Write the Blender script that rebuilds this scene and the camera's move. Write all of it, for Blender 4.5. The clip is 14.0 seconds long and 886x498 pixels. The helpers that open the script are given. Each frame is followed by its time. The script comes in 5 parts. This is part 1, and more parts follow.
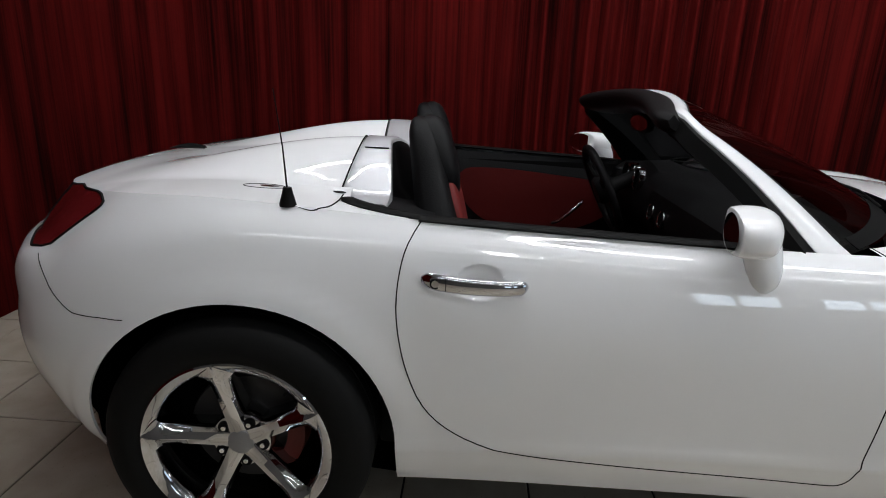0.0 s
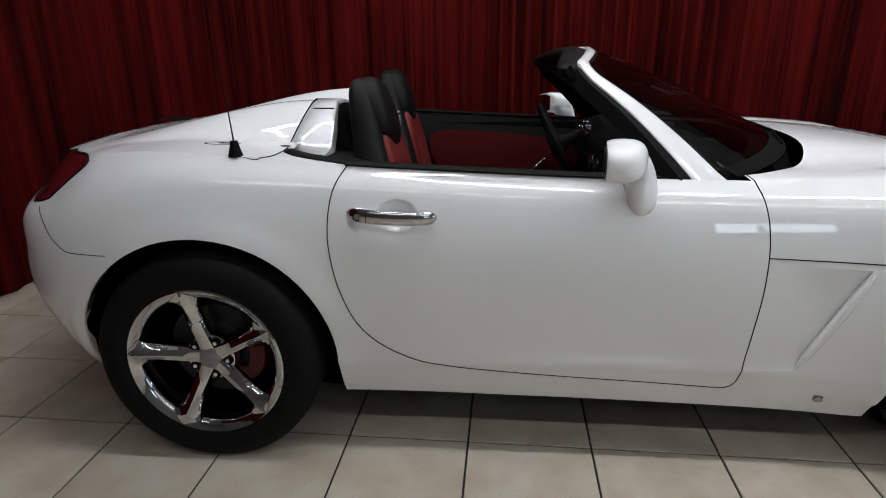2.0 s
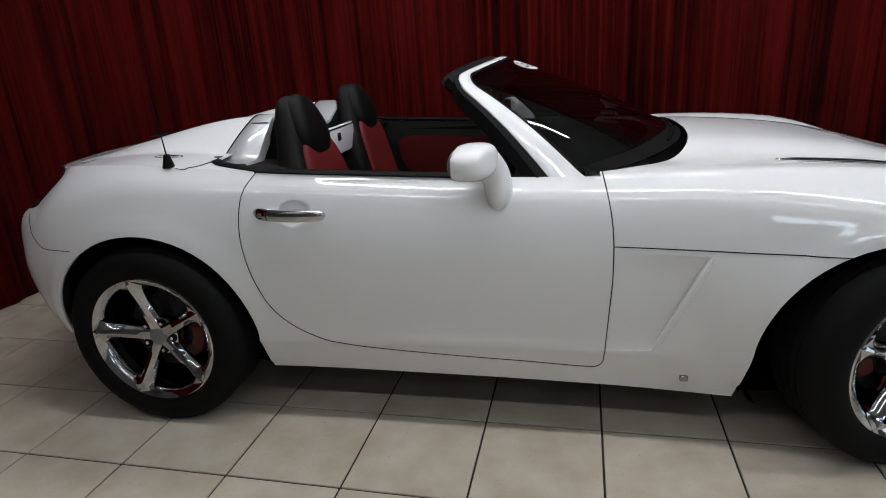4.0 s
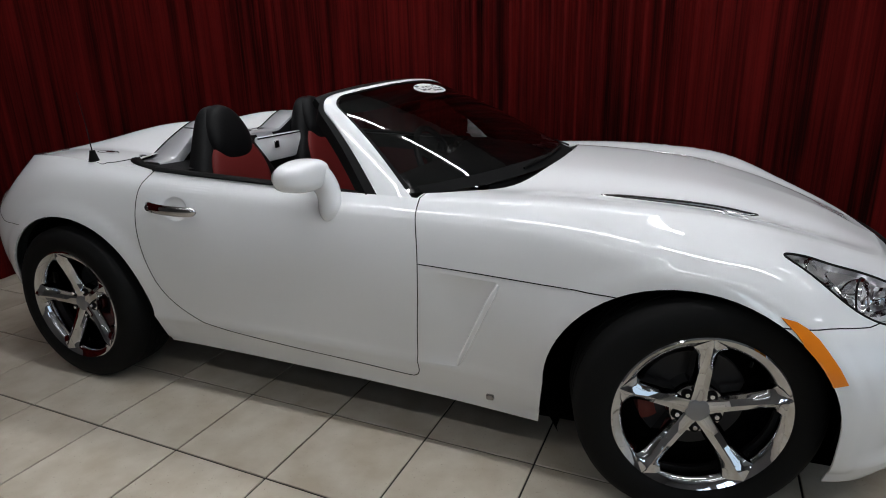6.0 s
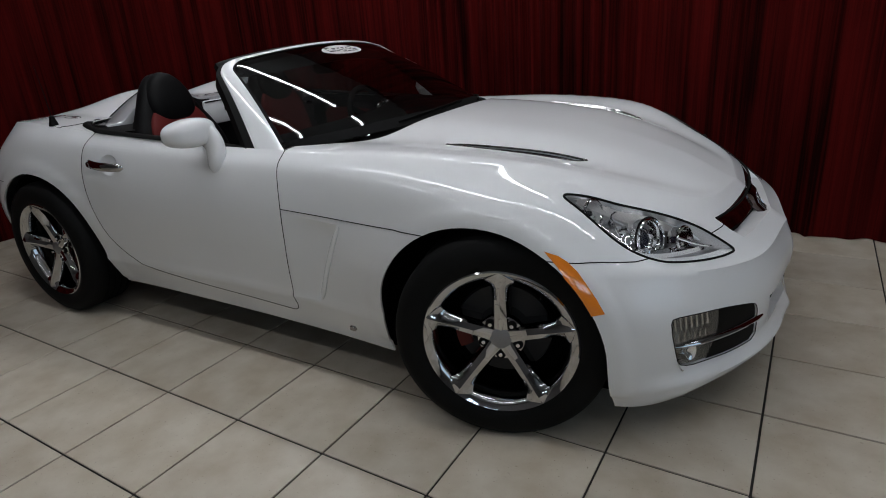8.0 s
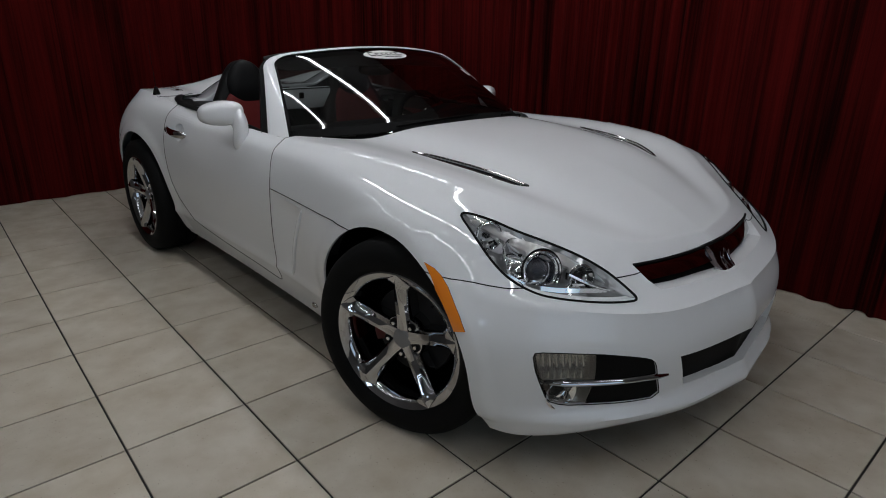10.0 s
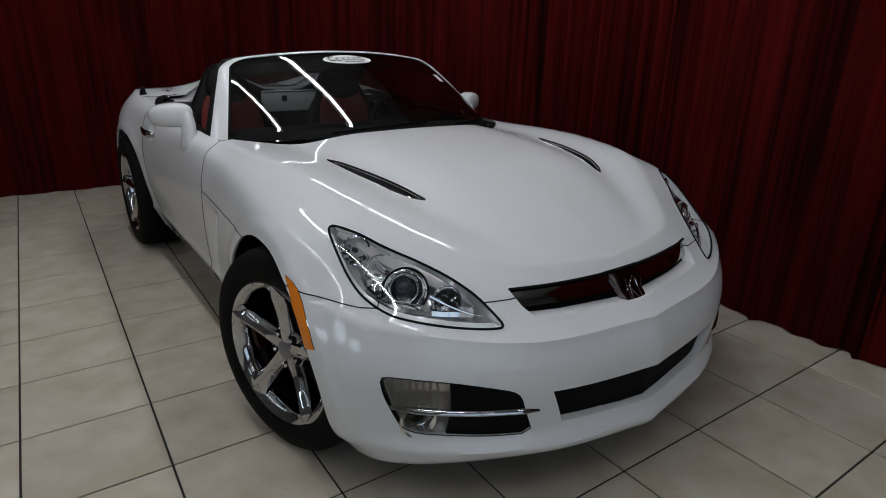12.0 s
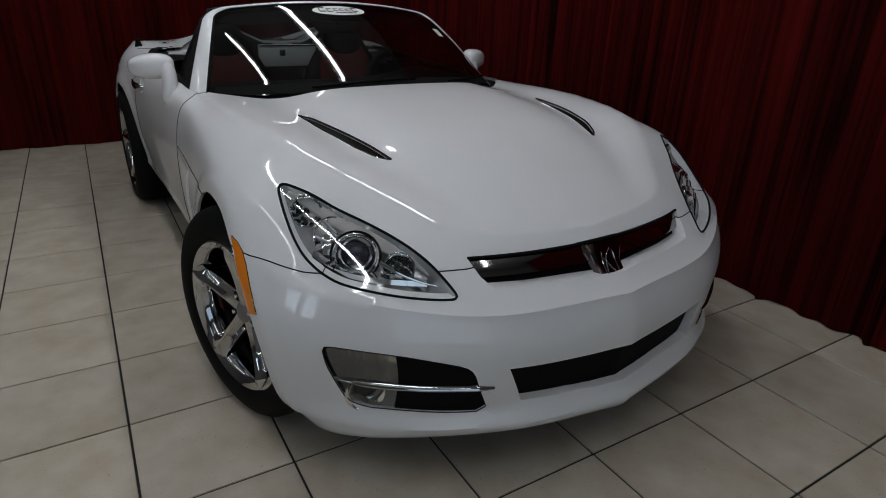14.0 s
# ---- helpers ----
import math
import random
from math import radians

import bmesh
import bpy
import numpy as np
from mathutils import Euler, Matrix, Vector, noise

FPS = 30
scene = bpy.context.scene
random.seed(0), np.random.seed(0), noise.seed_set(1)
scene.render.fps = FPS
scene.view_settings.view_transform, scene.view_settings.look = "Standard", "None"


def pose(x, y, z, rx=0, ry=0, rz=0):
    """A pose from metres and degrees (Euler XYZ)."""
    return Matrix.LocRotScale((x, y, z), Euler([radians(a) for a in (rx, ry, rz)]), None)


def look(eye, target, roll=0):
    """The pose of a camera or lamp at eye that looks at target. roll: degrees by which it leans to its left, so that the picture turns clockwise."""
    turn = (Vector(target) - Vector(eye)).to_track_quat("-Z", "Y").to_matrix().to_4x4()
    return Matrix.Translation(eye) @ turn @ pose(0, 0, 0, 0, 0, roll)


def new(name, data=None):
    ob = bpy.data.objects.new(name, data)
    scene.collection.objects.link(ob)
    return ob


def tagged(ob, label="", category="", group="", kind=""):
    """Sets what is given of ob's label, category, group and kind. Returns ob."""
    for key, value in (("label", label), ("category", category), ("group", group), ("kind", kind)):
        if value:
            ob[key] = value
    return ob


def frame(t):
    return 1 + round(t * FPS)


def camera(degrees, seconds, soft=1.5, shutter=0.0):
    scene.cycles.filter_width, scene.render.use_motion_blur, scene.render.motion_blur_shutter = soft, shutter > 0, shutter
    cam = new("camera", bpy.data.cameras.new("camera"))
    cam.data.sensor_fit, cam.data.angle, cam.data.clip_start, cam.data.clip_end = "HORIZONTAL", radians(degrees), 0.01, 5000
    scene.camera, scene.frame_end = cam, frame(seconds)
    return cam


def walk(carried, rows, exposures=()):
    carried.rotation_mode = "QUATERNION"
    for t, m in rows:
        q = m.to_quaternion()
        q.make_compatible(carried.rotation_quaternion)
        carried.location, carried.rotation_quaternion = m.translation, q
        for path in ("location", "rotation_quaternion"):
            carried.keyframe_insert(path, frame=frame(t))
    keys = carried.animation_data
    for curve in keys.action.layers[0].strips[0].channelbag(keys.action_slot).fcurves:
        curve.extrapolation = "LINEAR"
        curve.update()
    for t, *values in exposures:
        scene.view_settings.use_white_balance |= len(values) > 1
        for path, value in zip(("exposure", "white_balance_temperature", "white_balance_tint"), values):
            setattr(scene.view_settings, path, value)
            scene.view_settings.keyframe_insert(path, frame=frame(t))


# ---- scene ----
cam = camera(74.0, 14.0, 1.0)
PATH = [
    (0, (0.173, -0.961, 1.243), (0.079, 0.949, 0.659), 2.1),
    (0.5, (0.273, -0.95, 1.238), (0.123, 0.918, 0.539), 0.0),
    (1, (0.402, -0.977, 1.198), (0.059, 0.852, 0.466), 1.2),
    (1.5, (0.442, -1.049, 1.187), (0.055, 0.791, 0.508), -0.0),
    (2, (0.491, -1.203, 1.204), (0.286, 0.678, 0.556), -0.8),
    (2.2, (0.521, -1.253, 1.193), (0.349, 0.612, 0.491), -1.1),
    (4.3, (1.264, -1.345, 1.234), (0.725, 0.478, 0.613), -3.0),
    (4.5, (1.384, -1.35, 1.228), (0.767, 0.449, 0.609), -1.4),
    (5, (1.59, -1.376, 1.237), (0.879, 0.394, 0.637), -0.4),
    (5.5, (1.812, -1.251, 1.221), (1.069, 0.488, 0.568), -0.6),
    (6, (1.975, -1.208, 1.254), (1.189, 0.532, 0.658), -1.5),
    (6.5, (2.203, -1.26, 1.262), (1.314, 0.423, 0.646), -1.4),
    (7, (2.375, -1.266, 1.234), (1.44, 0.397, 0.636), -2.7),
    (7.5, (2.575, -1.151, 1.21), (1.64, 0.49, 0.551), -2.5),
    (7.7, (2.641, -1.109, 1.215), (1.684, 0.5, 0.512), -3.3),
    (9.8, (3.297, -0.693, 1.238), (1.939, 0.621, 0.583), -0.4),
    (10, (3.367, -0.661, 1.237), (1.955, 0.586, 0.566), 0.8),
    (10.5, (3.522, -0.556, 1.255), (2.037, 0.587, 0.557), -0.1),
    (11, (3.554, -0.443, 1.245), (2.029, 0.669, 0.582), 0.4),
    (11.5, (3.563, -0.287, 1.254), (2.043, 0.834, 0.595), 1.6),
    (12, (3.641, -0.173, 1.258), (2.091, 0.9, 0.592), 1.4),
    (12.5, (3.759, -0.076, 1.262), (2.158, 0.919, 0.593), 2.2),
    (13, (3.761, -0.036, 1.242), (2.151, 0.917, 0.534), 1.0),
    (13.5, (3.719, 0.011, 1.234), (2.137, 0.989, 0.499), 2.2),
    (14, (3.658, 0.05, 1.222), (2.088, 1.015, 0.444), 2.1),
]
walk(cam, [(t, look(eye, target, roll)) for t, eye, target, roll in PATH],
     [(0, 0.14, 6500, 10), (2, 0.12, 6500, 10), (5, -0.08, 6460, 10), (6.5, -0.22, 6430, 10), (7.5, -0.52, 6400, 10), (10, -0.80, 6380, 10), (11, -0.88, 6380, 10), (12, -0.76, 6380, 10),
      (13, -0.66, 6380, 10), (13.5, -0.84, 6380, 10), (14, -0.98, 6380, 10)])

from mathutils.bvhtree import BVHTree

# ---- world and light ----
world = bpy.data.worlds.new("world")
scene.world = world
world.use_nodes = True
world.node_tree.nodes["Background"].inputs["Color"].default_value = (0.6, 0.7, 0.85, 1)
world.node_tree.nodes["Background"].inputs["Strength"].default_value = 0.02
scene.view_settings.exposure = 0.0

CEILING = 3.0
LAMP_POWER = 56.0


# ---- materials ----
def material(name, colour, rough=0.5, metal=0.0, grain=0.0, scale=40.0, bump=0.0, coat=0.0, stain=0.0, spec=0.5):
    """A node material with two scales of variation in colour and roughness and a fine relief."""
    m = bpy.data.materials.new(name)
    m.use_nodes = True
    nt = m.node_tree
    b = nt.nodes["Principled BSDF"]
    b.inputs["Base Color"].default_value = (*colour, 1)
    b.inputs["Roughness"].default_value = rough
    b.inputs["Metallic"].default_value = metal
    b.inputs["Coat Weight"].default_value = coat
    b.inputs["Coat Roughness"].default_value = 0.004
    b.inputs["Coat IOR"].default_value = 1.6
    b.inputs["Specular IOR Level"].default_value = spec
    if grain or stain or bump:
        tc = nt.nodes.new("ShaderNodeTexCoord")
        fine = nt.nodes.new("ShaderNodeTexNoise")
        fine.inputs["Scale"].default_value = scale
        fine.inputs["Detail"].default_value = 6
        wide = nt.nodes.new("ShaderNodeTexNoise")
        wide.inputs["Scale"].default_value = scale / 14
        wide.inputs["Detail"].default_value = 3
        nt.links.new(tc.outputs["Object"], fine.inputs["Vector"])
        nt.links.new(tc.outputs["Object"], wide.inputs["Vector"])
        add = nt.nodes.new("ShaderNodeMath")
        add.operation = "MULTIPLY_ADD"
        add.inputs[1].default_value = grain
        nt.links.new(fine.outputs["Fac"], add.inputs[0])
        mul = nt.nodes.new("ShaderNodeMath")
        mul.operation = "MULTIPLY"
        mul.inputs[1].default_value = stain
        nt.links.new(wide.outputs["Fac"], mul.inputs[0])
        nt.links.new(mul.outputs[0], add.inputs[2])
        mix = nt.nodes.new("ShaderNodeMix")
        mix.data_type = "RGBA"
        mix.inputs["A"].default_value = (*[min(1, c * (1 + grain * 0.5 + stain * 0.5)) for c in colour], 1)
        mix.inputs["B"].default_value = (*[c * 0.25 for c in colour], 1)
        nt.links.new(add.outputs[0], mix.inputs["Factor"])
        nt.links.new(mix.outputs["Result"], b.inputs["Base Color"])
        if bump:
            bp = nt.nodes.new("ShaderNodeBump")
            bp.inputs["Strength"].default_value = bump
            bp.inputs["Distance"].default_value = 0.002
            nt.links.new(fine.outputs["Fac"], bp.inputs["Height"])
            nt.links.new(bp.outputs["Normal"], b.inputs["Normal"])
    return m


def pane_material(name, tint):
    """A thin pane: clear, tinted, with the mirror gloss of glass."""
    m = bpy.data.materials.new(name)
    m.use_nodes = True
    nt = m.node_tree
    nt.nodes.remove(nt.nodes["Principled BSDF"])
    clear = nt.nodes.new("ShaderNodeBsdfTransparent")
    clear.inputs["Color"].default_value = (*tint, 1)
    gloss = nt.nodes.new("ShaderNodeBsdfGlossy")
    gloss.inputs["Roughness"].default_value = 0.01
    fres = nt.nodes.new("ShaderNodeFresnel")
    fres.inputs["IOR"].default_value = 1.6
    mix = nt.nodes.new("ShaderNodeMixShader")
    nt.links.new(fres.outputs[0], mix.inputs[0])
    nt.links.new(clear.outputs[0], mix.inputs[1])
    nt.links.new(gloss.outputs[0], mix.inputs[2])
    nt.links.new(mix.outputs[0], nt.nodes["Material Output"].inputs["Surface"])
    return m


def glow_material(name, colour, strength):
    m = bpy.data.materials.new(name)
    m.use_nodes = True
    b = m.node_tree.nodes["Principled BSDF"]
    b.inputs["Base Color"].default_value = (*colour, 1)
    b.inputs["Emission Color"].default_value = (*colour, 1)
    b.inputs["Emission Strength"].default_value = strength
    return m


PAINT = material("white_paint", (0.78, 0.79, 0.80), 0.6, coat=1.0, spec=0.0)
GAP = material("shadow_gap", (0.008, 0.008, 0.008), 0.8, spec=0.05)
CHROME = material("chrome", (0.52, 0.52, 0.53), 0.04, metal=1.0)
SATIN = material("satin_silver", (0.60, 0.62, 0.64), 0.34, metal=0.25, grain=0.03, scale=900)
RUBBER = material("tyre_rubber", (0.006, 0.006, 0.006), 0.7, grain=0.3, scale=60, bump=0.2, spec=0.1)
PLASTIC = material("black_plastic", (0.0045, 0.0045, 0.0045), 0.6, grain=0.2, scale=300, bump=0.15, spec=0.08)
LEATHER = material("black_leather", (0.004, 0.004, 0.0044), 0.55, spec=0.12, grain=0.25, scale=260, bump=0.35)
RED_LEATHER = material("red_leather", (0.12, 0.010, 0.009), 0.6, spec=0.25, grain=0.25, scale=260, bump=0.35)
DARK = material("dark_liner", (0.003, 0.003, 0.003), 0.9, spec=0.03, grain=0.3, scale=90, bump=0.3)
CALIPER = material("red_caliper", (0.10, 0.012, 0.008), 0.5, spec=0.3, grain=0.3, scale=120)
DISC = material("brake_disc", (0.02, 0.019, 0.019), 0.6, metal=0.3, grain=0.2, scale=200)
TAIL = material("red_lens", (0.15, 0.010, 0.012), 0.15, coat=1.0)
AMBER = material("amber_lens", (0.85, 0.24, 0.01), 0.2, coat=1.0)
REFLECTOR = material("lamp_reflector", (0.86, 0.86, 0.87), 0.14, metal=0.7, bump=0.5, scale=38)
FOG_BOWL = material("fog_reflector", (0.64, 0.61, 0.57), 0.22, metal=0.8, bump=0.4, scale=60)
LAMP_CHROME = material("lamp_chrome", (0.93, 0.93, 0.94), 0.07, metal=1.0)
CAP = material("cap_grey", (0.24, 0.24, 0.25), 0.4, metal=0.5, grain=0.05, scale=500)
BEZEL = material("lamp_bezel", (0.52, 0.51, 0.50), 0.3, metal=0.55, grain=0.03, scale=700)
BADGE = material("badge_chrome", (0.13, 0.10, 0.10), 0.16, metal=1.0, coat=0.4)
GLOSS_BLACK = material("gloss_black", (0.02, 0.02, 0.022), 0.1, coat=1.0)
SILVER = material("silver_paint", (0.50, 0.51, 0.53), 0.4, metal=0.4, coat=1.0)
GLASS = pane_material("clear_lens", (0.96, 0.97, 0.97))
SCREEN = pane_material("windscreen_glass", (0.26, 0.285, 0.28))
SMOKE = material("smoked_chrome", (0.36, 0.35, 0.35), 0.07, metal=1.0)
BLUE_LENS = material("projector_lens", (0.010, 0.013, 0.030), 0.05, coat=1.0)
STICKER = material("sticker_white", (0.8, 0.8, 0.78), 0.5)
INK = material("ink_black", (0.02, 0.02, 0.02), 0.5)


# ---- mesh helpers ----
def part(name, bm, mat, parent=None, label="", normals=None, sharp=38):
    """Links a bmesh as one mesh object, under a thing or a part."""
    me = bpy.data.meshes.new(name)
    bm.normal_update()
    lim = radians(sharp)
    for e in bm.edges:
        e.smooth = not (len(e.link_faces) == 2 and e.calc_face_angle(0) > lim)
    for f in bm.faces:
        f.smooth = True
    bm.to_mesh(me)
    bm.free()
    me.materials.append(mat)
    ob = new(name, me)
    if parent:
        ob.parent = parent
    if label:
        tagged(ob, label)
    return ob


def grid(bm, rows, close_u=False, close_v=False):
    """Quads over a table of points. Returns the table of vertices."""
    vs = [[bm.verts.new(p) for p in row] for row in rows]
    n, m = len(vs), len(vs[0])
    for i in range(n if close_u else n - 1):
        for j in range(m if close_v else m - 1):
            q = [vs[i][j], vs[(i + 1) % n][j], vs[(i + 1) % n][(j + 1) % m], vs[i][(j + 1) % m]]
            try:
                bm.faces.new(q)
            except ValueError:
                pass
    return vs


def box(bm, x0, x1, y0, y1, z0, z1, bevel=0.0, seg=2, m=None):
    r = bmesh.ops.create_cube(bm, size=1)
    vs = r["verts"]
    for v in vs:
        v.co = Vector(((x0 + x1) / 2 + v.co.x * (x1 - x0), (y0 + y1) / 2 + v.co.y * (y1 - y0), (z0 + z1) / 2 + v.co.z * (z1 - z0)))
    if bevel:
        es = list({e for v in vs for e in v.link_edges})
        out = bmesh.ops.bevel(bm, geom=es, offset=bevel, segments=seg, affect="EDGES", profile=0.5)
        vs = list({v for f in out["faces"] for v in f.verts} | {v for v in vs if v.is_valid})
    if m:
        for v in vs:
            v.co = m @ v.co
    return vs


def catmull(ps, t):
    """A point on the smooth curve through ps, t from 0 to len(ps) - 1."""
    n = len(ps)
    i = min(int(t), n - 2)
    f = t - i
    p1, p2 = np.array(ps[i], float), np.array(ps[i + 1], float)
    p0 = np.array(ps[i - 1], float) if i > 0 else 2 * p1 - p2
    p3 = np.array(ps[i + 2], float) if i + 2 < n else 2 * p2 - p1
    return 0.5 * (2 * p1 + (p2 - p0) * f + (2 * p0 - 5 * p1 + 4 * p2 - p3) * f * f + (3 * p1 - p0 - 3 * p2 + p3) * f ** 3)


def smooth_line(ps, n):
    return [Vector(catmull(ps, (len(ps) - 1) * k / (n - 1))) for k in range(n)]


def tube(bm, path, radius, sides=8, flat=1.0, up=(0, 0, 1), caps=True):
    """A tube along a path; radius may be a list."""
    path = [Vector(p) for p in path]
    rows = []
    for k, p in enumerate(path):
        d = (path[min(k + 1, len(path) - 1)] - path[max(k - 1, 0)]).normalized()
        a = d.cross(Vector(up))
        a = a.normalized() if a.length > 1e-5 else d.orthogonal().normalized()
        b = a.cross(d)
        r = radius[k] if isinstance(radius, (list, tuple)) else radius
        rows.append([p + a * r * math.cos(6.2832 * s / sides) + b * r * flat * math.sin(6.2832 * s / sides) for s in range(sides)])
    vs = grid(bm, rows, close_v=True)
    if caps:
        bm.faces.new(vs[0][::-1])
        bm.faces.new(vs[-1])
    bmesh.ops.recalc_face_normals(bm, faces=bm.faces)


def lathe(bm, profile, n=64, closed=False):
    """Turns a profile of (radius, offset) about the y axis."""
    rows = [[(r * math.cos(6.2832 * k / n), o, r * math.sin(6.2832 * k / n)) for r, o in profile] for k in range(n)]
    vs = grid(bm, rows, close_u=True, close_v=closed)
    bmesh.ops.recalc_face_normals(bm, faces=bm.faces)
    return vs


def inside(p, poly):
    x, y = p
    c = False
    for (x0, y0), (x1, y1) in zip(poly, poly[1:] + poly[:1]):
        if (y0 > y) != (y1 > y) and x < (x1 - x0) * (y - y0) / (y1 - y0) + x0:
            c = not c
    return c


def cut(bm, poly, axes, keep=None):
    """Cuts the mesh along a polygon drawn in two of its axes, and returns the faces inside. keep: which faces may be cut."""
    a, b = axes
    c = 3 - a - b
    for (x0, y0), (x1, y1) in zip(poly, poly[1:] + poly[:1]):
        d = math.hypot(x1 - x0, y1 - y0)
        if d < 1e-6:
            continue
        lo, hi = (min(x0, x1) - 0.002, min(y0, y1) - 0.002), (max(x0, x1) + 0.002, max(y0, y1) + 0.002)
        fs = []
        for f in bm.faces:
            if keep and not keep(f):
                continue
            xs = [v.co[a] for v in f.verts]
            ys = [v.co[b] for v in f.verts]
            if max(xs) >= lo[0] and min(xs) <= hi[0] and max(ys) >= lo[1] and min(ys) <= hi[1]:
                fs.append(f)
        if not fs:
            continue
        geom = list({v for f in fs for v in f.verts}) + list({e for f in fs for e in f.edges}) + fs
        no = Vector((0, 0, 0))
        no[a], no[b] = (y1 - y0) / d, -(x1 - x0) / d
        co = Vector((0, 0, 0))
        co[a], co[b] = x0, y0
        bmesh.ops.bisect_plane(bm, geom=geom, dist=1e-5, plane_co=co, plane_no=no)
    return [f for f in bm.faces if (not keep or keep(f)) and inside((f.calc_center_median()[a], f.calc_center_median()[b]), poly)]


def take(bm, faces):
    """Moves faces into a bmesh of their own."""
    out = bmesh.new()
    vm = {}
    for f in faces:
        for v in f.verts:
            if v not in vm:
                vm[v] = out.verts.new(v.co)
        out.faces.new([vm[v] for v in f.verts])
    bmesh.ops.delete(bm, geom=faces, context="FACES")
    return out


def rim_edges(bm, poly, axes, tol=0.003):
    """Open edges that lie along the outline of a polygon."""
    a, b = axes
    segs = list(zip(poly, poly[1:] + poly[:1]))

    def near(p):
        for (x0, y0), (x1, y1) in segs:
            dx, dy = x1 - x0, y1 - y0
            t = max(0, min(1, ((p[a] - x0) * dx + (p[b] - y0) * dy) / (dx * dx + dy * dy + 1e-12)))
            if math.hypot(p[a] - x0 - t * dx, p[b] - y0 - t * dy) < tol:
                return True
        return False
    return [e for e in bm.edges if len(e.link_faces) == 1 and near(e.verts[0].co) and near(e.verts[1].co)]


def fold(bm, edges, shift):
    """Turns open edges inwards: shift is a vector, or a function of a place."""
    r = bmesh.ops.extrude_edge_only(bm, edges=edges)
    for v in r["geom"]:
        if isinstance(v, bmesh.types.BMVert):
            v.co += shift(v.co) if callable(shift) else Vector(shift)


def mirrored(bm):
    """The same mesh on the car's other side."""
    out = bm.copy()
    for v in out.verts:
        v.co.y = -v.co.y
    bmesh.ops.reverse_faces(out, faces=out.faces)
    return out


def chains(edges):
    """Joins edges end to end into lines of places."""
    left, out = set(edges), []
    while left:
        e = left.pop()
        line = [e.verts[0], e.verts[1]]
        for end in (1, 0):
            while True:
                v = line[-1] if end else line[0]
                nxt = next((k for k in v.link_edges if k in left), None)
                if not nxt:
                    break
                left.discard(nxt)
                w = nxt.other_vert(v)
                line.append(w) if end else line.insert(0, w)
        out.append([v.co.copy() for v in line])
    return out


def open_edges(bm):
    return [e for e in bm.edges if len(e.link_faces) == 1]


def both(name, bm, mat, parent, label=""):
    """A part of the right side and its twin on the left."""
    twin = mirrored(bm)
    return part(name, bm, mat, parent, label), part(name, twin, mat, parent, label)


# ---- the car, in its own axes: x ahead of the rear axle, y to its left, z up ----
car = new("convertible_car")
car.matrix_world = pose(-0.4224, 1.1286, 0, 0, 0, 1.8)
tagged(car, "white two-seat convertible with its top down, parked on pale tiles", "car")

# outlines of the body at six heights, from the middle of the tail round the side to the middle of the nose
BELTS = [
    [(-.70, 0, .28), (-.675, .35, .28), (-.595, .57, .28), (-.49, .675, .27), (-.36, .765, .235), (0, .80, .17), (.4, .765, .182), (1, .765, .178),
     (1.6, .77, .165), (1.98, .775, .145), (2.415, .80, .135), (2.74, .785, .14), (2.90, .665, .155), (3.08, .35, .178), (3.14, 0, .165)],
    [(-.75, 0, .36), (-.728, .35, .36), (-.645, .595, .36), (-.515, .735, .355), (-.36, .822, .335), (0, .845, .29), (.4, .812, .300), (1, .818, .310),
     (1.6, .822, .305), (2.0, .83, .28), (2.415, .86, .26), (2.76, .85, .26), (2.948, .665, .26), (3.10, .387, .26), (3.158, 0, .26)],
    [(-.79, 0, .50), (-.77, .35, .50), (-.68, .60, .50), (-.55, .76, .50), (-.36, .86, .50), (0, .88, .50), (.4, .845, .48), (1, .835, .47),
     (1.6, .845, .47), (2.0, .87, .47), (2.415, .89, .47), (2.72, .89, .46), (2.92, .745, .44), (3.10, .42, .42), (3.17, 0, .42)],
    [(-.79, 0, .66), (-.765, .35, .66), (-.675, .60, .66), (-.545, .76, .66), (-.36, .855, .66), (0, .88, .68), (.4, .845, .67), (1, .84, .66),
     (1.6, .845, .66), (2.0, .865, .65), (2.415, .885, .64), (2.64, .88, .61), (2.86, .73, .57), (3.05, .42, .525), (3.12, 0, .515)],
    [(-.74, 0, .78), (-.71, .35, .78), (-.60, .58, .78), (-.47, .72, .785), (-.30, .82, .80), (0, .838, .848), (.4, .815, .830), (1, .806, .806),
     (1.6, .815, .797), (2.0, .835, .795), (2.415, .85, .755), (2.60, .805, .74), (2.78, .66, .675), (2.97, .41, .605), (3.04, 0, .59)],
    [(-.70, 0, .878), (-.645, .33, .884), (-.50, .54, .901), (-.37, .65, .917), (-.25, .725, .93), (0, .765, .935), (.42, .755, .902), (1, .746, .868),
     (1.55, .748, .855), (2.0, .74, .862), (2.35, .70, .845), (2.54, .645, .812), (2.72, .52, .745), (2.90, .35, .672), (2.97, 0, .65)],
]
HOOD_SPINE = [(1.55, .914), (2.0, .899), (2.35, .861), (2.58, .809), (2.78, .742), (2.92, .672), (2.97, .65)]
DECK_SPINE = [(-.70, .878), (-.60, .903), (-.47, .920), (-.36, .93), (-.22, .935), (.02, .94), (.30, .94)]
PER, UP = 16, 8


def belt(k, u):
    return catmull(BELTS[k], u)


def flank(u, v):
    """A place on the side: u along the car in stations, v up in belts."""
    return catmull([belt(k, u) for k in range(6)], v)


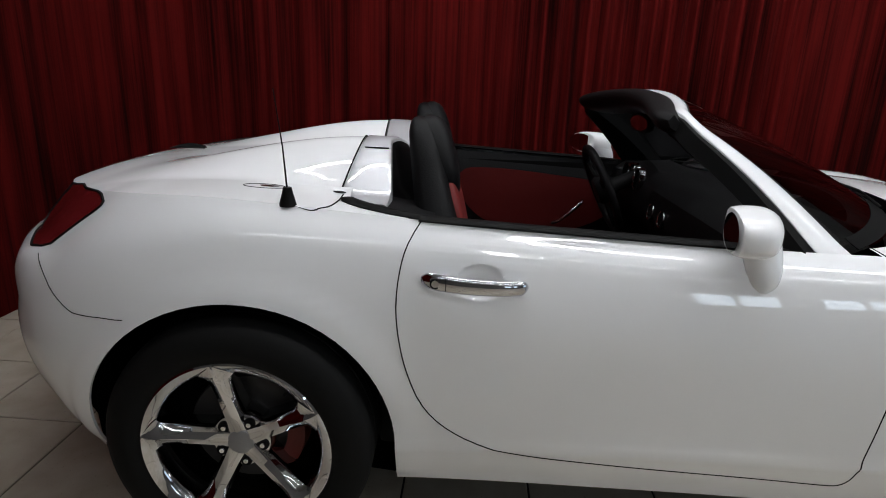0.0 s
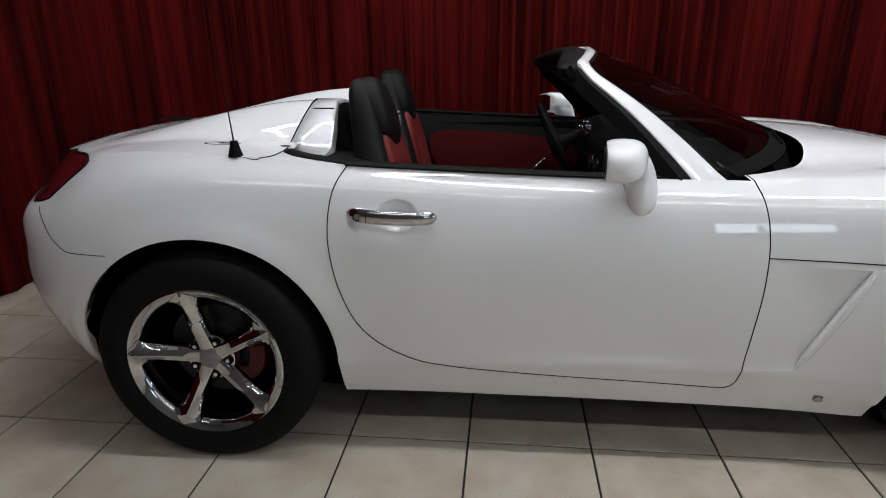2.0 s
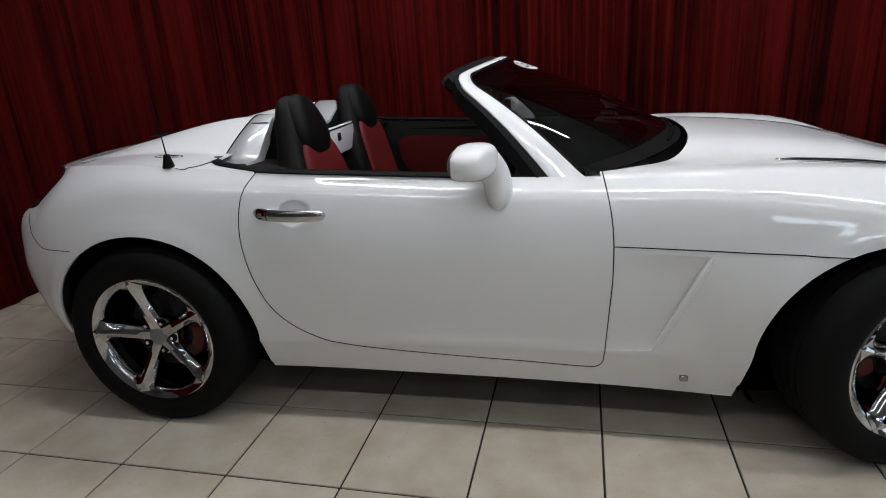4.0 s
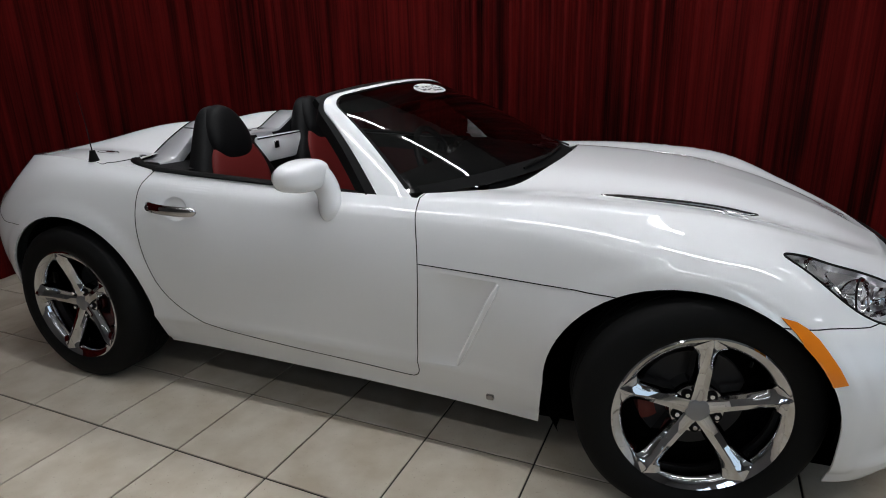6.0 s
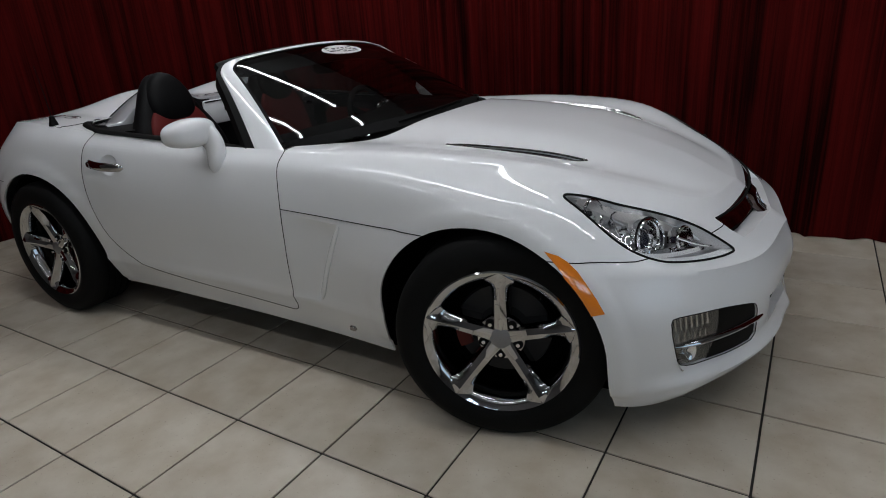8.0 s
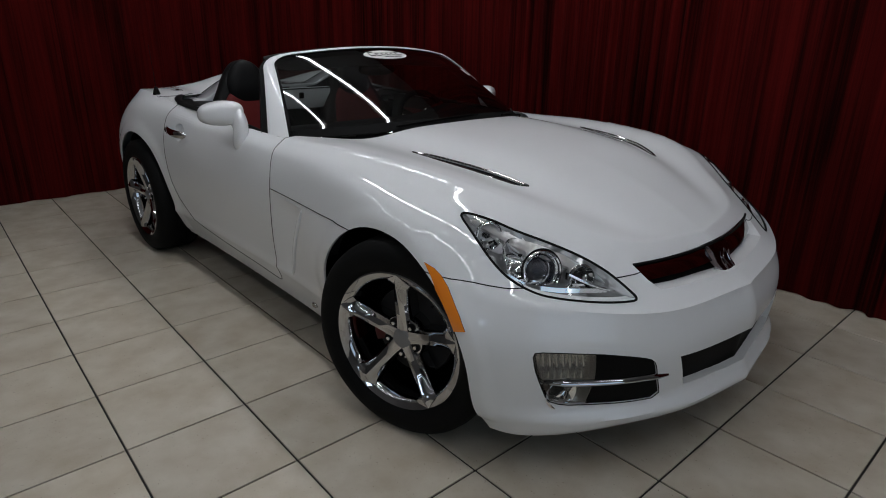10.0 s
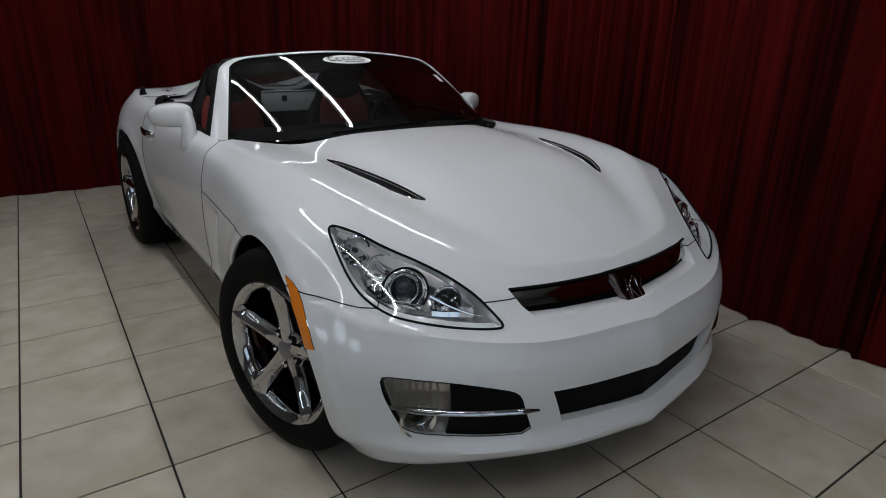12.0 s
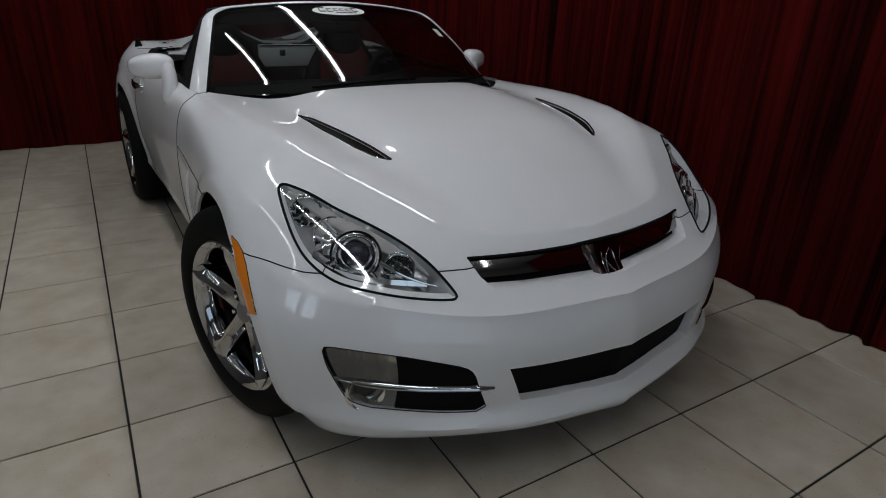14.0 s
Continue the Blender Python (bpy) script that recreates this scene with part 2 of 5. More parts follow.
def side_rows():
    rows = []
    for i in range(14 * PER + 1):
        u = i / PER
        row = []
        front = max(0, min(1, (u - 11) / 1.0))
        a, b = belt(3, max(0, u - .05)), belt(3, min(14, u + .05))
        out = Vector((a[1] - b[1], (b[0] - a[0]) * min(1, (14 - u) / .7, max(u, .02) / .7), 0)).normalized()
        rear = max(0, min(1, 3.4 - u))
        lip = 1 - .42 * max(0, u - 11) / 3
        for j in range(5 * UP + 1):
            v = j / UP
            p = Vector(flank(u, v))
            # a crest round the nose, and a lip that stands out below it
            p += out * front * (.020 * math.exp(-(5.0 * (v - 3) if v > 3 else 2.4 * (3 - v))) + (.028 + .004 * max(0, u - 11)) * max(0, min(1, (1.02 - v) / (1.18 - lip))) - .010 * max(0, 1 - v / .2))
            # a crease low on the side
            p += out * .010 * max(0, min(1, (u - 4.6) / .6, (9.2 - u) / .6)) * math.exp(-abs(v - 1.125) * (9 if v > 1.125 else 5))
            # a ledge below the tail lamps
            p += out * rear * (.024 * max(0, min(1, (v - 2.9) / .7)) * max(0, min(1, (3.96 - v) / .14)) - .010 * max(0, 1 - abs(v - 2.8) / .6))
            row.append(Vector((p.x, -p.y, p.z)))
        rows.append(row)
    return rows


def hood_rows():
    rows = []
    for i in range(8 * PER, 14 * PER + 1):
        u = i / PER
        e, c = belt(5, u), catmull(HOOD_SPINE, u - 8)
        row = []
        for j in range(25):
            w = j / 24
            x = e[0] + (c[0] - e[0]) * w
            y = e[1] * (1 - w)
            z = e[2] + (c[1] - e[2]) * (1 - (1 - w) ** 2)
            z -= 0.027 * math.exp(-((w - 0.31) / 0.17) ** 2) * max(0, min(1, (13.2 - u) / 2.4))
            row.append(Vector((x, -y, z)))
        rows.append(row)
    return rows


def hoop(s):
    """Height of the trim across the car: two fairings with straight flanks and a low bridge between them."""
    at = [abs(s) + d for d in (-.016, -.008, 0, .008, .016)]
    return sum(float(np.interp(abs(a), (0, .12, .25, .30, .345, .40, .46, .52, .56, .70), (.962, .966, 1.026, 1.042, 1.038, 1.011, .977, .938, .909, .900))) for a in at) / 5


def deck_rows():
    rows = []
    for i in range(0, 6 * PER + 1):
        u = i / PER
        e, c = belt(5, u), catmull(DECK_SPINE, u)
        row = []
        for j in range(31):
            w = j / 30
            x = e[0] + (c[0] - e[0]) * w
            y = e[1] * (1 - w)
            rise = max(0, min(1, (x + 0.5) / 0.75))
            rise = rise * rise * (3 - 2 * rise)
            z = e[2] + (c[1] - e[2]) * (1 - (1 - w) ** 2)
            z += rise * max(0, hoop(y) - .001 - z)
            row.append(Vector((x, -y, z)))
        rows.append(row)
    return rows


shell = bmesh.new()
grid(shell, side_rows())
grid(shell, hood_rows())
grid(shell, deck_rows())
bmesh.ops.remove_doubles(shell, verts=shell.verts, dist=0.0015)
bmesh.ops.dissolve_degenerate(shell, dist=1e-5, edges=shell.edges)
bmesh.ops.recalc_face_normals(shell, faces=shell.faces)


def flat_side(f):
    c = f.calc_center_median()
    return c.y < -0.6


def arch_line(xc, r, front, back, foot, up=0.375):
    """The outline of a wheel arch: half round above the axle, spread feet below."""
    ps = [(xc + front, foot)]
    for k in range(33):
        a = math.pi * k / 32
        ps.append((xc + r * math.cos(a), 0.33 + up * math.sin(a)))
    ps.append((xc - back, foot))
    return ps


ARCH_R = arch_line(0.02, 0.383, 0.385, 0.385, 0.05, 0.385)
ARCH_F = arch_line(2.368, 0.38, 0.385, 0.42, 0.05, 0.36)
for arch in (ARCH_R, ARCH_F):
    gone = cut(shell, arch, (0, 2), flat_side)
    bmesh.ops.delete(shell, geom=gone, context="FACES")
    fold(shell, rim_edges(shell, arch, (0, 2)), lambda p: Vector((0, 0.009, 0)))

# a raised band round each arch
for v in shell.verts:
    if v.co.y < -0.6:
        for xc, rx, rz in ((0.02, 0.383, 0.385), (2.368, 0.38, 0.36)):
            d = (math.hypot((v.co.x - xc) / rx, max(0, v.co.z - 0.33) / rz) - 1) * rx
            if -0.02 < d < 0.07 and v.co.z > 0.2:
                f = max(0, min(1, (0.065 - d) / 0.025))
                v.co.y -= 0.007 * f * f * (3 - 2 * f)

DOOR = [(0.49, .97), (0.463, .915), (0.425, .854), (0.408, .79), (0.402, .71), (0.411, .626), (0.432, .54), (0.47, .451), (0.528, .385), (0.61, .338), (0.73, .308), (0.86, .293),
        (1.08, .276), (1.32, .262), (1.50, .25), (1.545, .253), (1.563, .275), (1.567, .31), (1.577, .46), (1.584, .56), (1.585, .667), (1.58, .74), (1.57, .80), (1.555, .87), (1.545, .97)]
DOOR = [(p.x, p.y) for p in smooth_line([(x, z, 0) for x, z in DOOR], 73)]
gap_lines = []


# headlight, side marker, grilles and lamp pockets, drawn in the car's front and side views
HEADLIGHT = [(-.762, .766), (-.744, .770), (-.698, .752), (-.658, .724), (-.591, .691), (-.54, .659), (-.504, .624), (-.484, .589), (-.470, .556), (-.526, .558), (-.604, .567),
             (-.676, .580), (-.723, .592), (-.752, .612), (-.769, .636), (-.777, .671), (-.777, .718), (-.771, .752)]
GRILLE = [(-.409, .627), (-.325, .625), (-.17, .622), (.03, .621), (.03, .550), (-.059, .552), (-.261, .558), (-.375, .565), (-.396, .590)]
LOWER = [(-.381, .386), (-.242, .378), (-.122, .372), (.03, .370), (.03, .250), (-.091, .253), (-.336, .276)]
FOG = [(-.783, .451), (-.756, .454), (-.635, .440), (-.558, .423), (-.49, .404), (-.468, .385), (-.451, .331), (-.422, .259), (-.549, .262), (-.627, .267), (-.69, .270),
       (-.729, .290), (-.756, .35), (-.776, .403)]
MARKER = [(2.575, .650), (2.611, .640), (2.636, .625), (2.664, .601), (2.687, .573), (2.717, .533), (2.740, .494), (2.70, .485), (2.676, .527), (2.645, .572), (2.613, .613)]
VENT = [(2.083, -.532), (2.15, -.503), (2.25, -.484), (2.40, -.452), (2.50, -.425), (2.556, -.411), (2.52, -.450), (2.44, -.490), (2.28, -.522)]
TAIL_LAMP = [(-.575, .765), (-.635, .770), (-.66, .80), (-.645, .85), (-.60, .887), (-.51, .901), (-.44, .908), (-.392, .911), (-.37, .909), (-.343, .899), (-.346, .890), (-.36, .879), (-.418, .839), (-.492, .785), (-.525, .774)]
COWL = [(1.3, .05)] + [(p.x, p.y) for p in smooth_line([(1.892, .05, 0), (1.888, -.17, 0), (1.866, -.34, 0), (1.82, -.46, 0), (1.74, -.57, 0), (1.64, -.655, 0), (1.56, -.695, 0), (1.50, -.705, 0)], 26)] + [(1.3, -.705)]
HOOD = [(1.50, 1.1), (1.555, .87), (1.57, .80), (1.58, .74), (1.585, .667), (1.79, .660), (1.986, .653), (2.163, .648), (2.37, .640), (2.60, .624), (2.715, .617), (2.79, .607),
        (2.965, .607), (3.0, .624), (3.2, .63), (3.2, 1.1)]


def softened(poly, times=2, r=.22):
    """A closed outline with its corners rounded off."""
    for _ in range(times):
        out = []
        for (x0, y0), (x1, y1) in zip(poly, poly[1:] + poly[:1]):
            out += [(x0 + (x1 - x0) * r, y0 + (y1 - y0) * r), (x1 - (x1 - x0) * r, y1 - (y1 - y0) * r)]
        poly = out
    return poly


HEADLIGHT = softened(HEADLIGHT)
FOG = softened(FOG, 1)
VENT = softened(VENT, 1, .15)
TONNEAU = [(.252, .03), (.252, -.55), (.26, -.63), (.30, -.69), (.44, -.735), (.9, -.735), (.9, .03)]


def ahead(f):
    return f.calc_center_median().x > 2.5


def top_side(f):
    return f.normal.z > 0.2


bmesh.ops.delete(shell, geom=cut(shell, COWL, (0, 1), top_side), context="FACES")
bmesh.ops.delete(shell, geom=cut(shell, TONNEAU, (0, 1), top_side), context="FACES")
door = take(shell, cut(shell, DOOR, (0, 2), flat_side))
gap_lines += chains(rim_edges(door, DOOR, (0, 2)))
lens_head = take(shell, cut(shell, HEADLIGHT, (1, 2), ahead))
lens_mark = take(shell, cut(shell, MARKER, (0, 2), flat_side))
grille_cut = take(shell, cut(shell, GRILLE, (1, 2), ahead))
lower_cut = take(shell, cut(shell, LOWER, (1, 2), ahead))
fog_cut = take(shell, cut(shell, FOG, (1, 2), ahead))
vent_cut = take(shell, cut(shell, VENT, (0, 1), top_side))
lens_tail = take(shell, cut(shell, TAIL_LAMP, (0, 2), lambda f: f.calc_center_median().y < -0.45 and f.calc_center_median().z < .914))
for poly, axes, shift in ((GRILLE, (1, 2), (-.05, 0, -.003)), (LOWER, (1, 2), (-.03, 0, .0)), (FOG, (1, 2), (-.012, .004, 0)), (VENT, (0, 1), (0, 0, -.010)), (HEADLIGHT, (1, 2), (-.03, .02, 0)),
                          (TAIL_LAMP, (0, 2), (.02, .02, 0))):
    fold(shell, rim_edges(shell, poly, axes), shift)

hood = take(shell, cut(shell, HOOD, (0, 2), lambda f: f.calc_center_median().x > 1.4))
gap_lines += chains(rim_edges(hood, HOOD, (0, 2)))

# the sunk panel behind the front wheel
POCKET = [(1.592, .652), (1.845, .640), (1.704, .331), (1.592, .327)]
pocket = take(shell, cut(shell, POCKET, (0, 2), flat_side))
for v in pocket.verts:
    v.co.y += 0.019 * max(0, min(1, (v.co.x - 1.592) / 0.17)) ** 1.3 * max(0, min(1, (.648 - v.co.z) / .05, (v.co.z - .325) / .05))
fold(shell, rim_edges(shell, POCKET, (0, 2)), (0, .028, 0))

# a hollow behind the door handle
near = [f for f in door.faces if 0.47 < f.calc_center_median().x < 0.72 and 0.68 < f.calc_center_median().z < 0.86]
bmesh.ops.subdivide_edges(door, edges=list({e for f in near for e in f.edges}), cuts=4, use_grid_fill=True)
for v in door.verts:
    d = ((v.co.x - 0.595) / 0.055) ** 2 + ((v.co.z - 0.772) / 0.042) ** 2
    v.co.y += 0.022 * max(0, 1 - d) ** 0.7 if d < 1 else 0

bumper = take(shell, [f for f in shell.faces if f.calc_center_median().x > 2.45])


def whole(bm):
    """Joins a right half with its mirror image."""
    other = mirrored(bm)
    tmp = bpy.data.meshes.new("tmp")
    other.to_mesh(tmp)
    other.free()
    bm.from_mesh(tmp)
    bmesh.ops.remove_doubles(bm, verts=[v for v in bm.verts if abs(v.co.y) < 0.002], dist=0.002)
    return bm


surface = BVHTree.FromBMesh(shell)


def onto(p, way, lift=0.0):
    """The place where a line from p meets the painted shell."""
    hit = surface.ray_cast(Vector(p), Vector(way))
    return hit[0] - Vector(way) * lift if hit[0] else Vector(p)


fuel_ring = [onto((.032 + .055 * math.cos(a), -.606 + .024 * math.sin(a), 2), (0, 0, -1)) for a in [6.2832 * k / 40 for k in range(41)]]
fuel_disc = [onto((.045 + .026 * math.cos(a), -.606 + .011 * math.sin(a), 2), (0, 0, -1), .002) for a in [6.2832 * k / 24 for k in range(24)]]
ridge = [onto((1.863 - .141 * k / 14, -2, .634 - .300 * k / 14), (0, 1, 0), .001) - Vector((.012, 0, 0)) for k in range(15)]
latch = [onto((.228 + .017 * math.cos(a), -.603 + .012 * math.sin(a), 2), (0, 0, -1), .002) for a in [6.2832 * k / 24 for k in range(24)]]
deck_line = [onto((p.x, p.y, 2), (0, 0, -1), .0006) for p in smooth_line([(.155, -.766, 0), (.195, -.768, 0), (.218, -.755, 0), (.232, -.727, 0), (.240, -.675, 0), (.240, -.62, 0)], 24)]
bumper_seam = [onto((p.x, -2, p.z), (0, 1, 0), .0005) for p in smooth_line([(-.520, 0, .762), (-.44, 0, .715), (-.372, 0, .672), (-.345, 0, .664), (-.295, 0, .662), (-.225, 0, .664)], 24)]
body = part("body", whole(shell), PAINT, car, "glossy white painted body")
hood_part = part("hood", whole(hood), PAINT, car, "white clamshell hood with two dark vents")
bumper_part = part("front_bumper", whole(bumper), PAINT, car)
both("fender_panel", pocket, PAINT, car)
bm = bmesh.new()
tube(bm, ridge, [.003, .008] + [.0095] * 11 + [.008, .003], 12, .8, (0, 1, 0))
both("fender_ridge", bm, PAINT, car)
door_right, door_left = both("door", door, PAINT, car)
for line_set in gap_lines:
    for sgn in (1, -1):
        bm = bmesh.new()
        tube(bm, [(p.x, p.y * sgn, p.z) for p in line_set], 0.0017, 6, caps=False)
        part("panel_gap", bm, GAP, car)


# lamps and openings of the front
def offset_copy(bm, d):
    out = bm.copy()
    out.normal_update()
    for v in out.verts:
        v.co -= v.normal * d
    return out


def ring(bm, lines, r, closed=True):
    for line in lines:
        tube(bm, line, r, 6, caps=False)
    return bm


def turned(bm, m):
    bmesh.ops.transform(bm, matrix=m, verts=bm.verts)
    return bm


def lamp_axis(p, aim):
    """A pose whose -y axis looks along aim."""
    q = Vector(aim).to_track_quat("-Y", "Z")
    return Matrix.Translation(p) @ q.to_matrix().to_4x4()


def headlight(flip):
    ob = new("headlight")
    ob.parent = car
    tagged(ob, "clear-lensed wraparound headlight with round projector")
    fix = (lambda b: mirrored(b)) if flip else (lambda b: b)
    lens = lens_head.copy()
    part("lens", fix(lens), GLASS, ob).visible_shadow = False
    edge = ring(bmesh.new(), chains(open_edges(lens_head)), 0.0036)
    part("seal", fix(edge), GAP, ob)
    back = lens_head.copy()
    back.normal_update()
    edge_at = [v.co.copy() for v in {w for e in open_edges(back) for w in e.verts}]
    for v in list(back.verts):
        d = min((v.co - p).length for p in edge_at)
        v.co -= v.normal * (.003 + .070 * min(1, d / .045) ** .6)
    part("reflector", fix(back), REFLECTOR, ob, "grey lamp housing")
    aim = (0.86, -.38, .22)
    for name, p, r, deep in (("projector", (2.833, -.662, .634), .055, .046), ("high_beam", (2.680, -.728, .716), .036, .030), ("indicator", (2.905, -.580, .612), .036, .030)):
        at = lamp_axis(Vector(p) - Vector(aim) * deep, aim)
        bm = bmesh.new()
        if name == "projector":
            lathe(bm, [(r * 1.06, .05), (r * 1.10, .0), (r * 1.10, -.010), (r * 1.04, -.015), (r * .98, -.012), (r * .96, -.004), (r * .90, -.002), (r * .84, .004), (r * .78, .016), (r * .70, .022), (r * .66, .020), (r * .60, .024), (r * .58, .04)], 48)
        else:
            # a bowl of flat mirror facets
            rows = []
            for rr, o in ((1.06, .03), (1.08, -.004), (1.02, -.008), (.96, -.002), (.80, .012), (.58, .024), (.34, .032), (.02, .035)):
                rows.append([(r * rr * math.cos(6.2832 * (k + .5 * (rr < .9)) / 12), o + (.003 * (k % 2) if .3 < rr < .9 else 0), r * rr * math.sin(6.2832 * (k + .5 * (rr < .9)) / 12)) for k in range(12)])
            grid(bm, rows, close_v=True)
        bowl = part(name, fix(turned(bm, at)), LAMP_CHROME, ob, "", None, 38 if name == "projector" else 12)
        bm = bmesh.new()
        if name == "projector":
            lathe(bm, [(.0005, .004), (r * .20, .005), (r * .40, .010), (r * .54, .018), (r * .60, .026), (r * .60, .04)], 32)
            part("projector_lens", fix(turned(bm, at)), BLUE_LENS, bowl, "dark bluish projector lens")
            bm = bmesh.new()
            tube(bm, [(r * 1.13 * math.cos(a), -.006, r * 1.13 * math.sin(a)) for a in [6.2832 * k / 48 for k in range(49)]], .0028, 8, caps=False)
            part("projector_ring", fix(turned(bm, at)), GAP, bowl)
        else:
            lathe(bm, [(.0005, .004), (r * .20, .006), (r * .26, .012), (r * .26, .032)], 16)
            part("bulb", fix(turned(bm, at)), GLOSS_BLACK, bowl)
            bm = bmesh.new()
            tube(bm, [(r * 1.10 * math.cos(a), -.002, r * 1.10 * math.sin(a)) for a in [6.2832 * k / 36 for k in range(37)]], .003, 8, caps=False)
            part("bowl_rim", fix(turned(bm, at)), CHROME, bowl)
    # a faceted chrome shroud arching over the projector
    arc = smooth_line([(2.765, -.745, .645), (2.735, -.735, .690), (2.712, -.70, .712), (2.722, -.66, .714), (2.760, -.627, .696), (2.815, -.609, .668), (2.845, -.60, .640)], 22)
    mid = Vector((2.833, -.662, .634)) - Vector(aim) * .050
    bm = bmesh.new()
    rows = []
    for k, p in enumerate(arc):
        e = p - Vector((.016, -.014, .018))
        q = mid + (e - mid).normalized() * .056
        rows.append([e + Vector((-.03, .02, -.02)), e + Vector((-.006, .004, -.004)), e, e.lerp(q, .35) - Vector((.010, -.006, .006)), e.lerp(q, .7) - Vector((.008, -.005, .004)), q])
    grid(bm, rows)
    part("shroud", fix(bm), LAMP_CHROME, ob, "chrome arch over the projector")
    for k in range(5):
        bm = bmesh.new()
        row = rows[3 + 4 * k]
        tube(bm, [row[2], row[3] + Vector((.004, -.003, .004)), row[4] + Vector((.004, -.003, .004))], .0024, 6)
        part("shroud_rib", fix(bm), SATIN, ob)
    bm = bmesh.new()
    brow = [p - Vector((.014, -.012, .016)) for p in arc[2:-2]]
    tube(bm, brow, .0034, 8)
    part("brow", fix(bm), LAMP_CHROME, ob, "chrome edge of the arch")
    # a grey bezel along the upper edge, stepping down to the bowls
    top = smooth_line([(2.625, -.745, .768), (2.655, -.690, .748), (2.715, -.640, .716), (2.79, -.585, .682), (2.86, -.530, .642), (2.915, -.492, .598)], 24)
    bm = bmesh.new()
    rows = []
    for k, p in enumerate(top):
        f = math.sin(3.1416 * min(1, (k + 2) / 25))
        a = p + Vector((-.006, -.004, -.010))
        rows.append([a + Vector((-.012, .008, -.004)), a, a + Vector((.004, -.012, -.012)) * f, a + Vector((.006, -.022, -.028)) * f, a + Vector((-.012, -.020, -.038)) * f])
    grid(bm, rows)
    part("bezel", fix(bm), BEZEL, ob, "grey satin bezel")
    # a clear step arching below the projector, and a bright blade towards the tip
    bm = bmesh.new()
    step = smooth_line([(2.770, -.752, .622), (2.805, -.722, .598), (2.850, -.680, .586), (2.895, -.625, .580), (2.925, -.575, .576), (2.945, -.525, .570)], 22)
    grid(bm, [[p + Vector((-.030, .020, .016)), p + Vector((-.014, .008, .010)), p + Vector((-.010, .006, -.002)), p + Vector((-.030, .02, -.012))] for p in step])
    part("lower_step", fix(bm), LAMP_CHROME, ob)
    bm = bmesh.new()
    tube(bm, smooth_line([(2.868, -.615, .628), (2.905, -.575, .602), (2.935, -.535, .584), (2.952, -.500, .573)], 12), [.0055 - .0003 * k for k in range(12)], 8)
    part("blade", fix(bm), LAMP_CHROME, ob)
    bm = bmesh.new()
    path = smooth_line([(2.64, -.70, .735), (2.72, -.655, .705), (2.80, -.60, .668), (2.88, -.545, .630), (2.95, -.505, .585)], 14)
    tube(bm, [p - Vector((.02, -.02, .012)) for p in path], [.004 + .010 * math.sin(3.14 * k / 13) for k in range(14)], 8)
    part("trim", fix(bm), SATIN, ob)
    return ob


headlight(False)
headlight(True)
lens_head.free()

bm = offset_copy(lens_mark, -0.003)
both("side_marker", bm, AMBER, car, "amber side marker lens")
seal = ring(bmesh.new(), chains(open_edges(lens_tail)), .004)
both("tail_lamp_seal", seal, GAP, car)
both("tail_lamp", offset_copy(lens_tail, -0.001), TAIL, car, "dark red tail lamp lens")

# upper grille: chrome bar above black mesh, with a shield badge
bm = offset_copy(whole(grille_cut), 0.035)
part("grille_mesh", bm, PLASTIC, car)
bar = bmesh.new()
rows = []
for k in range(41):
    y = -.402 + .804 * k / 40
    e = abs(y) / .402
    x = 3.012 - .062 * e ** 2.2
    top = .623 + .002 * e
    h = .053 * (1 - .06 * e) + .004
    rows.append([(x - .03, y, top - .004), (x - .012, y, top), (x - .006, y, top - .003), (x + .006, y, top - h * .38), (x + .019, y, top - h * .78), (x + .020, y, top - h * .84), (x + .016, y, top - h * .90), (x - .03, y, top - h * .94)])
grid(bar, rows)
for end in (rows[0], rows[-1]):
    bar.faces.new([bar.verts.new(p) for p in end])
bmesh.ops.recalc_face_normals(bar, faces=bar.faces)
grille_bar = part("grille_bar", bar, SMOKE, car, "dark chrome grille bar")


def lean(z):
    """How far ahead the badge's face stands at a height."""
    return float(np.interp(z, (.510, .548, .574, .604, .622), (3.112, 3.074, 3.046, 3.035, 3.022)))


bm = bmesh.new()
rows = []
for z, w in ((.621, .060), (.606, .058), (.588, .052), (.572, .046), (.552, .042), (.532, .038), (.516, .034), (.512, .032)):
    x = lean(z) - (.006 if z in (.621, .512) else 0)
    rows.append([(x - .024, -w - .010, z), (x - .004, -w - .003, z), (x, -w + .004, z), (x + .002, 0, z), (x, w - .004, z), (x - .004, w + .003, z), (x - .024, w + .010, z)])
grid(bm, rows)
bm.faces.new([bm.verts.new(p) for p in rows[-1]])
bmesh.ops.recalc_face_normals(bm, faces=bm.faces)
badge = part("badge", bm, BADGE, car, "dark chrome shield badge on the nose")
bm = bmesh.new()
for line in ([(-.030, .604), (-.026, .574), (-.031, .538)], [(.012, .606), (-.010, .584), (-.028, .545)], [(-.022, .585), (.006, .556), (.032, .538)], [(.010, .604), (.022, .600), (.031, .566), (.033, .538)]):
    tube(bm, smooth_line([(lean(z) + .0020, y * .8, z) for y, z in line], 8), .0019, 6)
part("badge_mark", bm, CHROME, badge, "bright metal bars")

bm = bmesh.new()
tube(bm, [(3.010 - .062 * (abs(y) / .402) ** 2.2, y, .6245 + .002 * abs(y) / .402) for y in [-.408 + .816 * k / 48 for k in range(49)]], .0042, 8)
part("grille_seal", bm, GAP, grille_bar, "black seal above the grille bar")

# lower grille
bm = offset_copy(whole(lower_cut), 0.026)
part("lower_grille", bm, PLASTIC, car, "black mesh lower air intake")

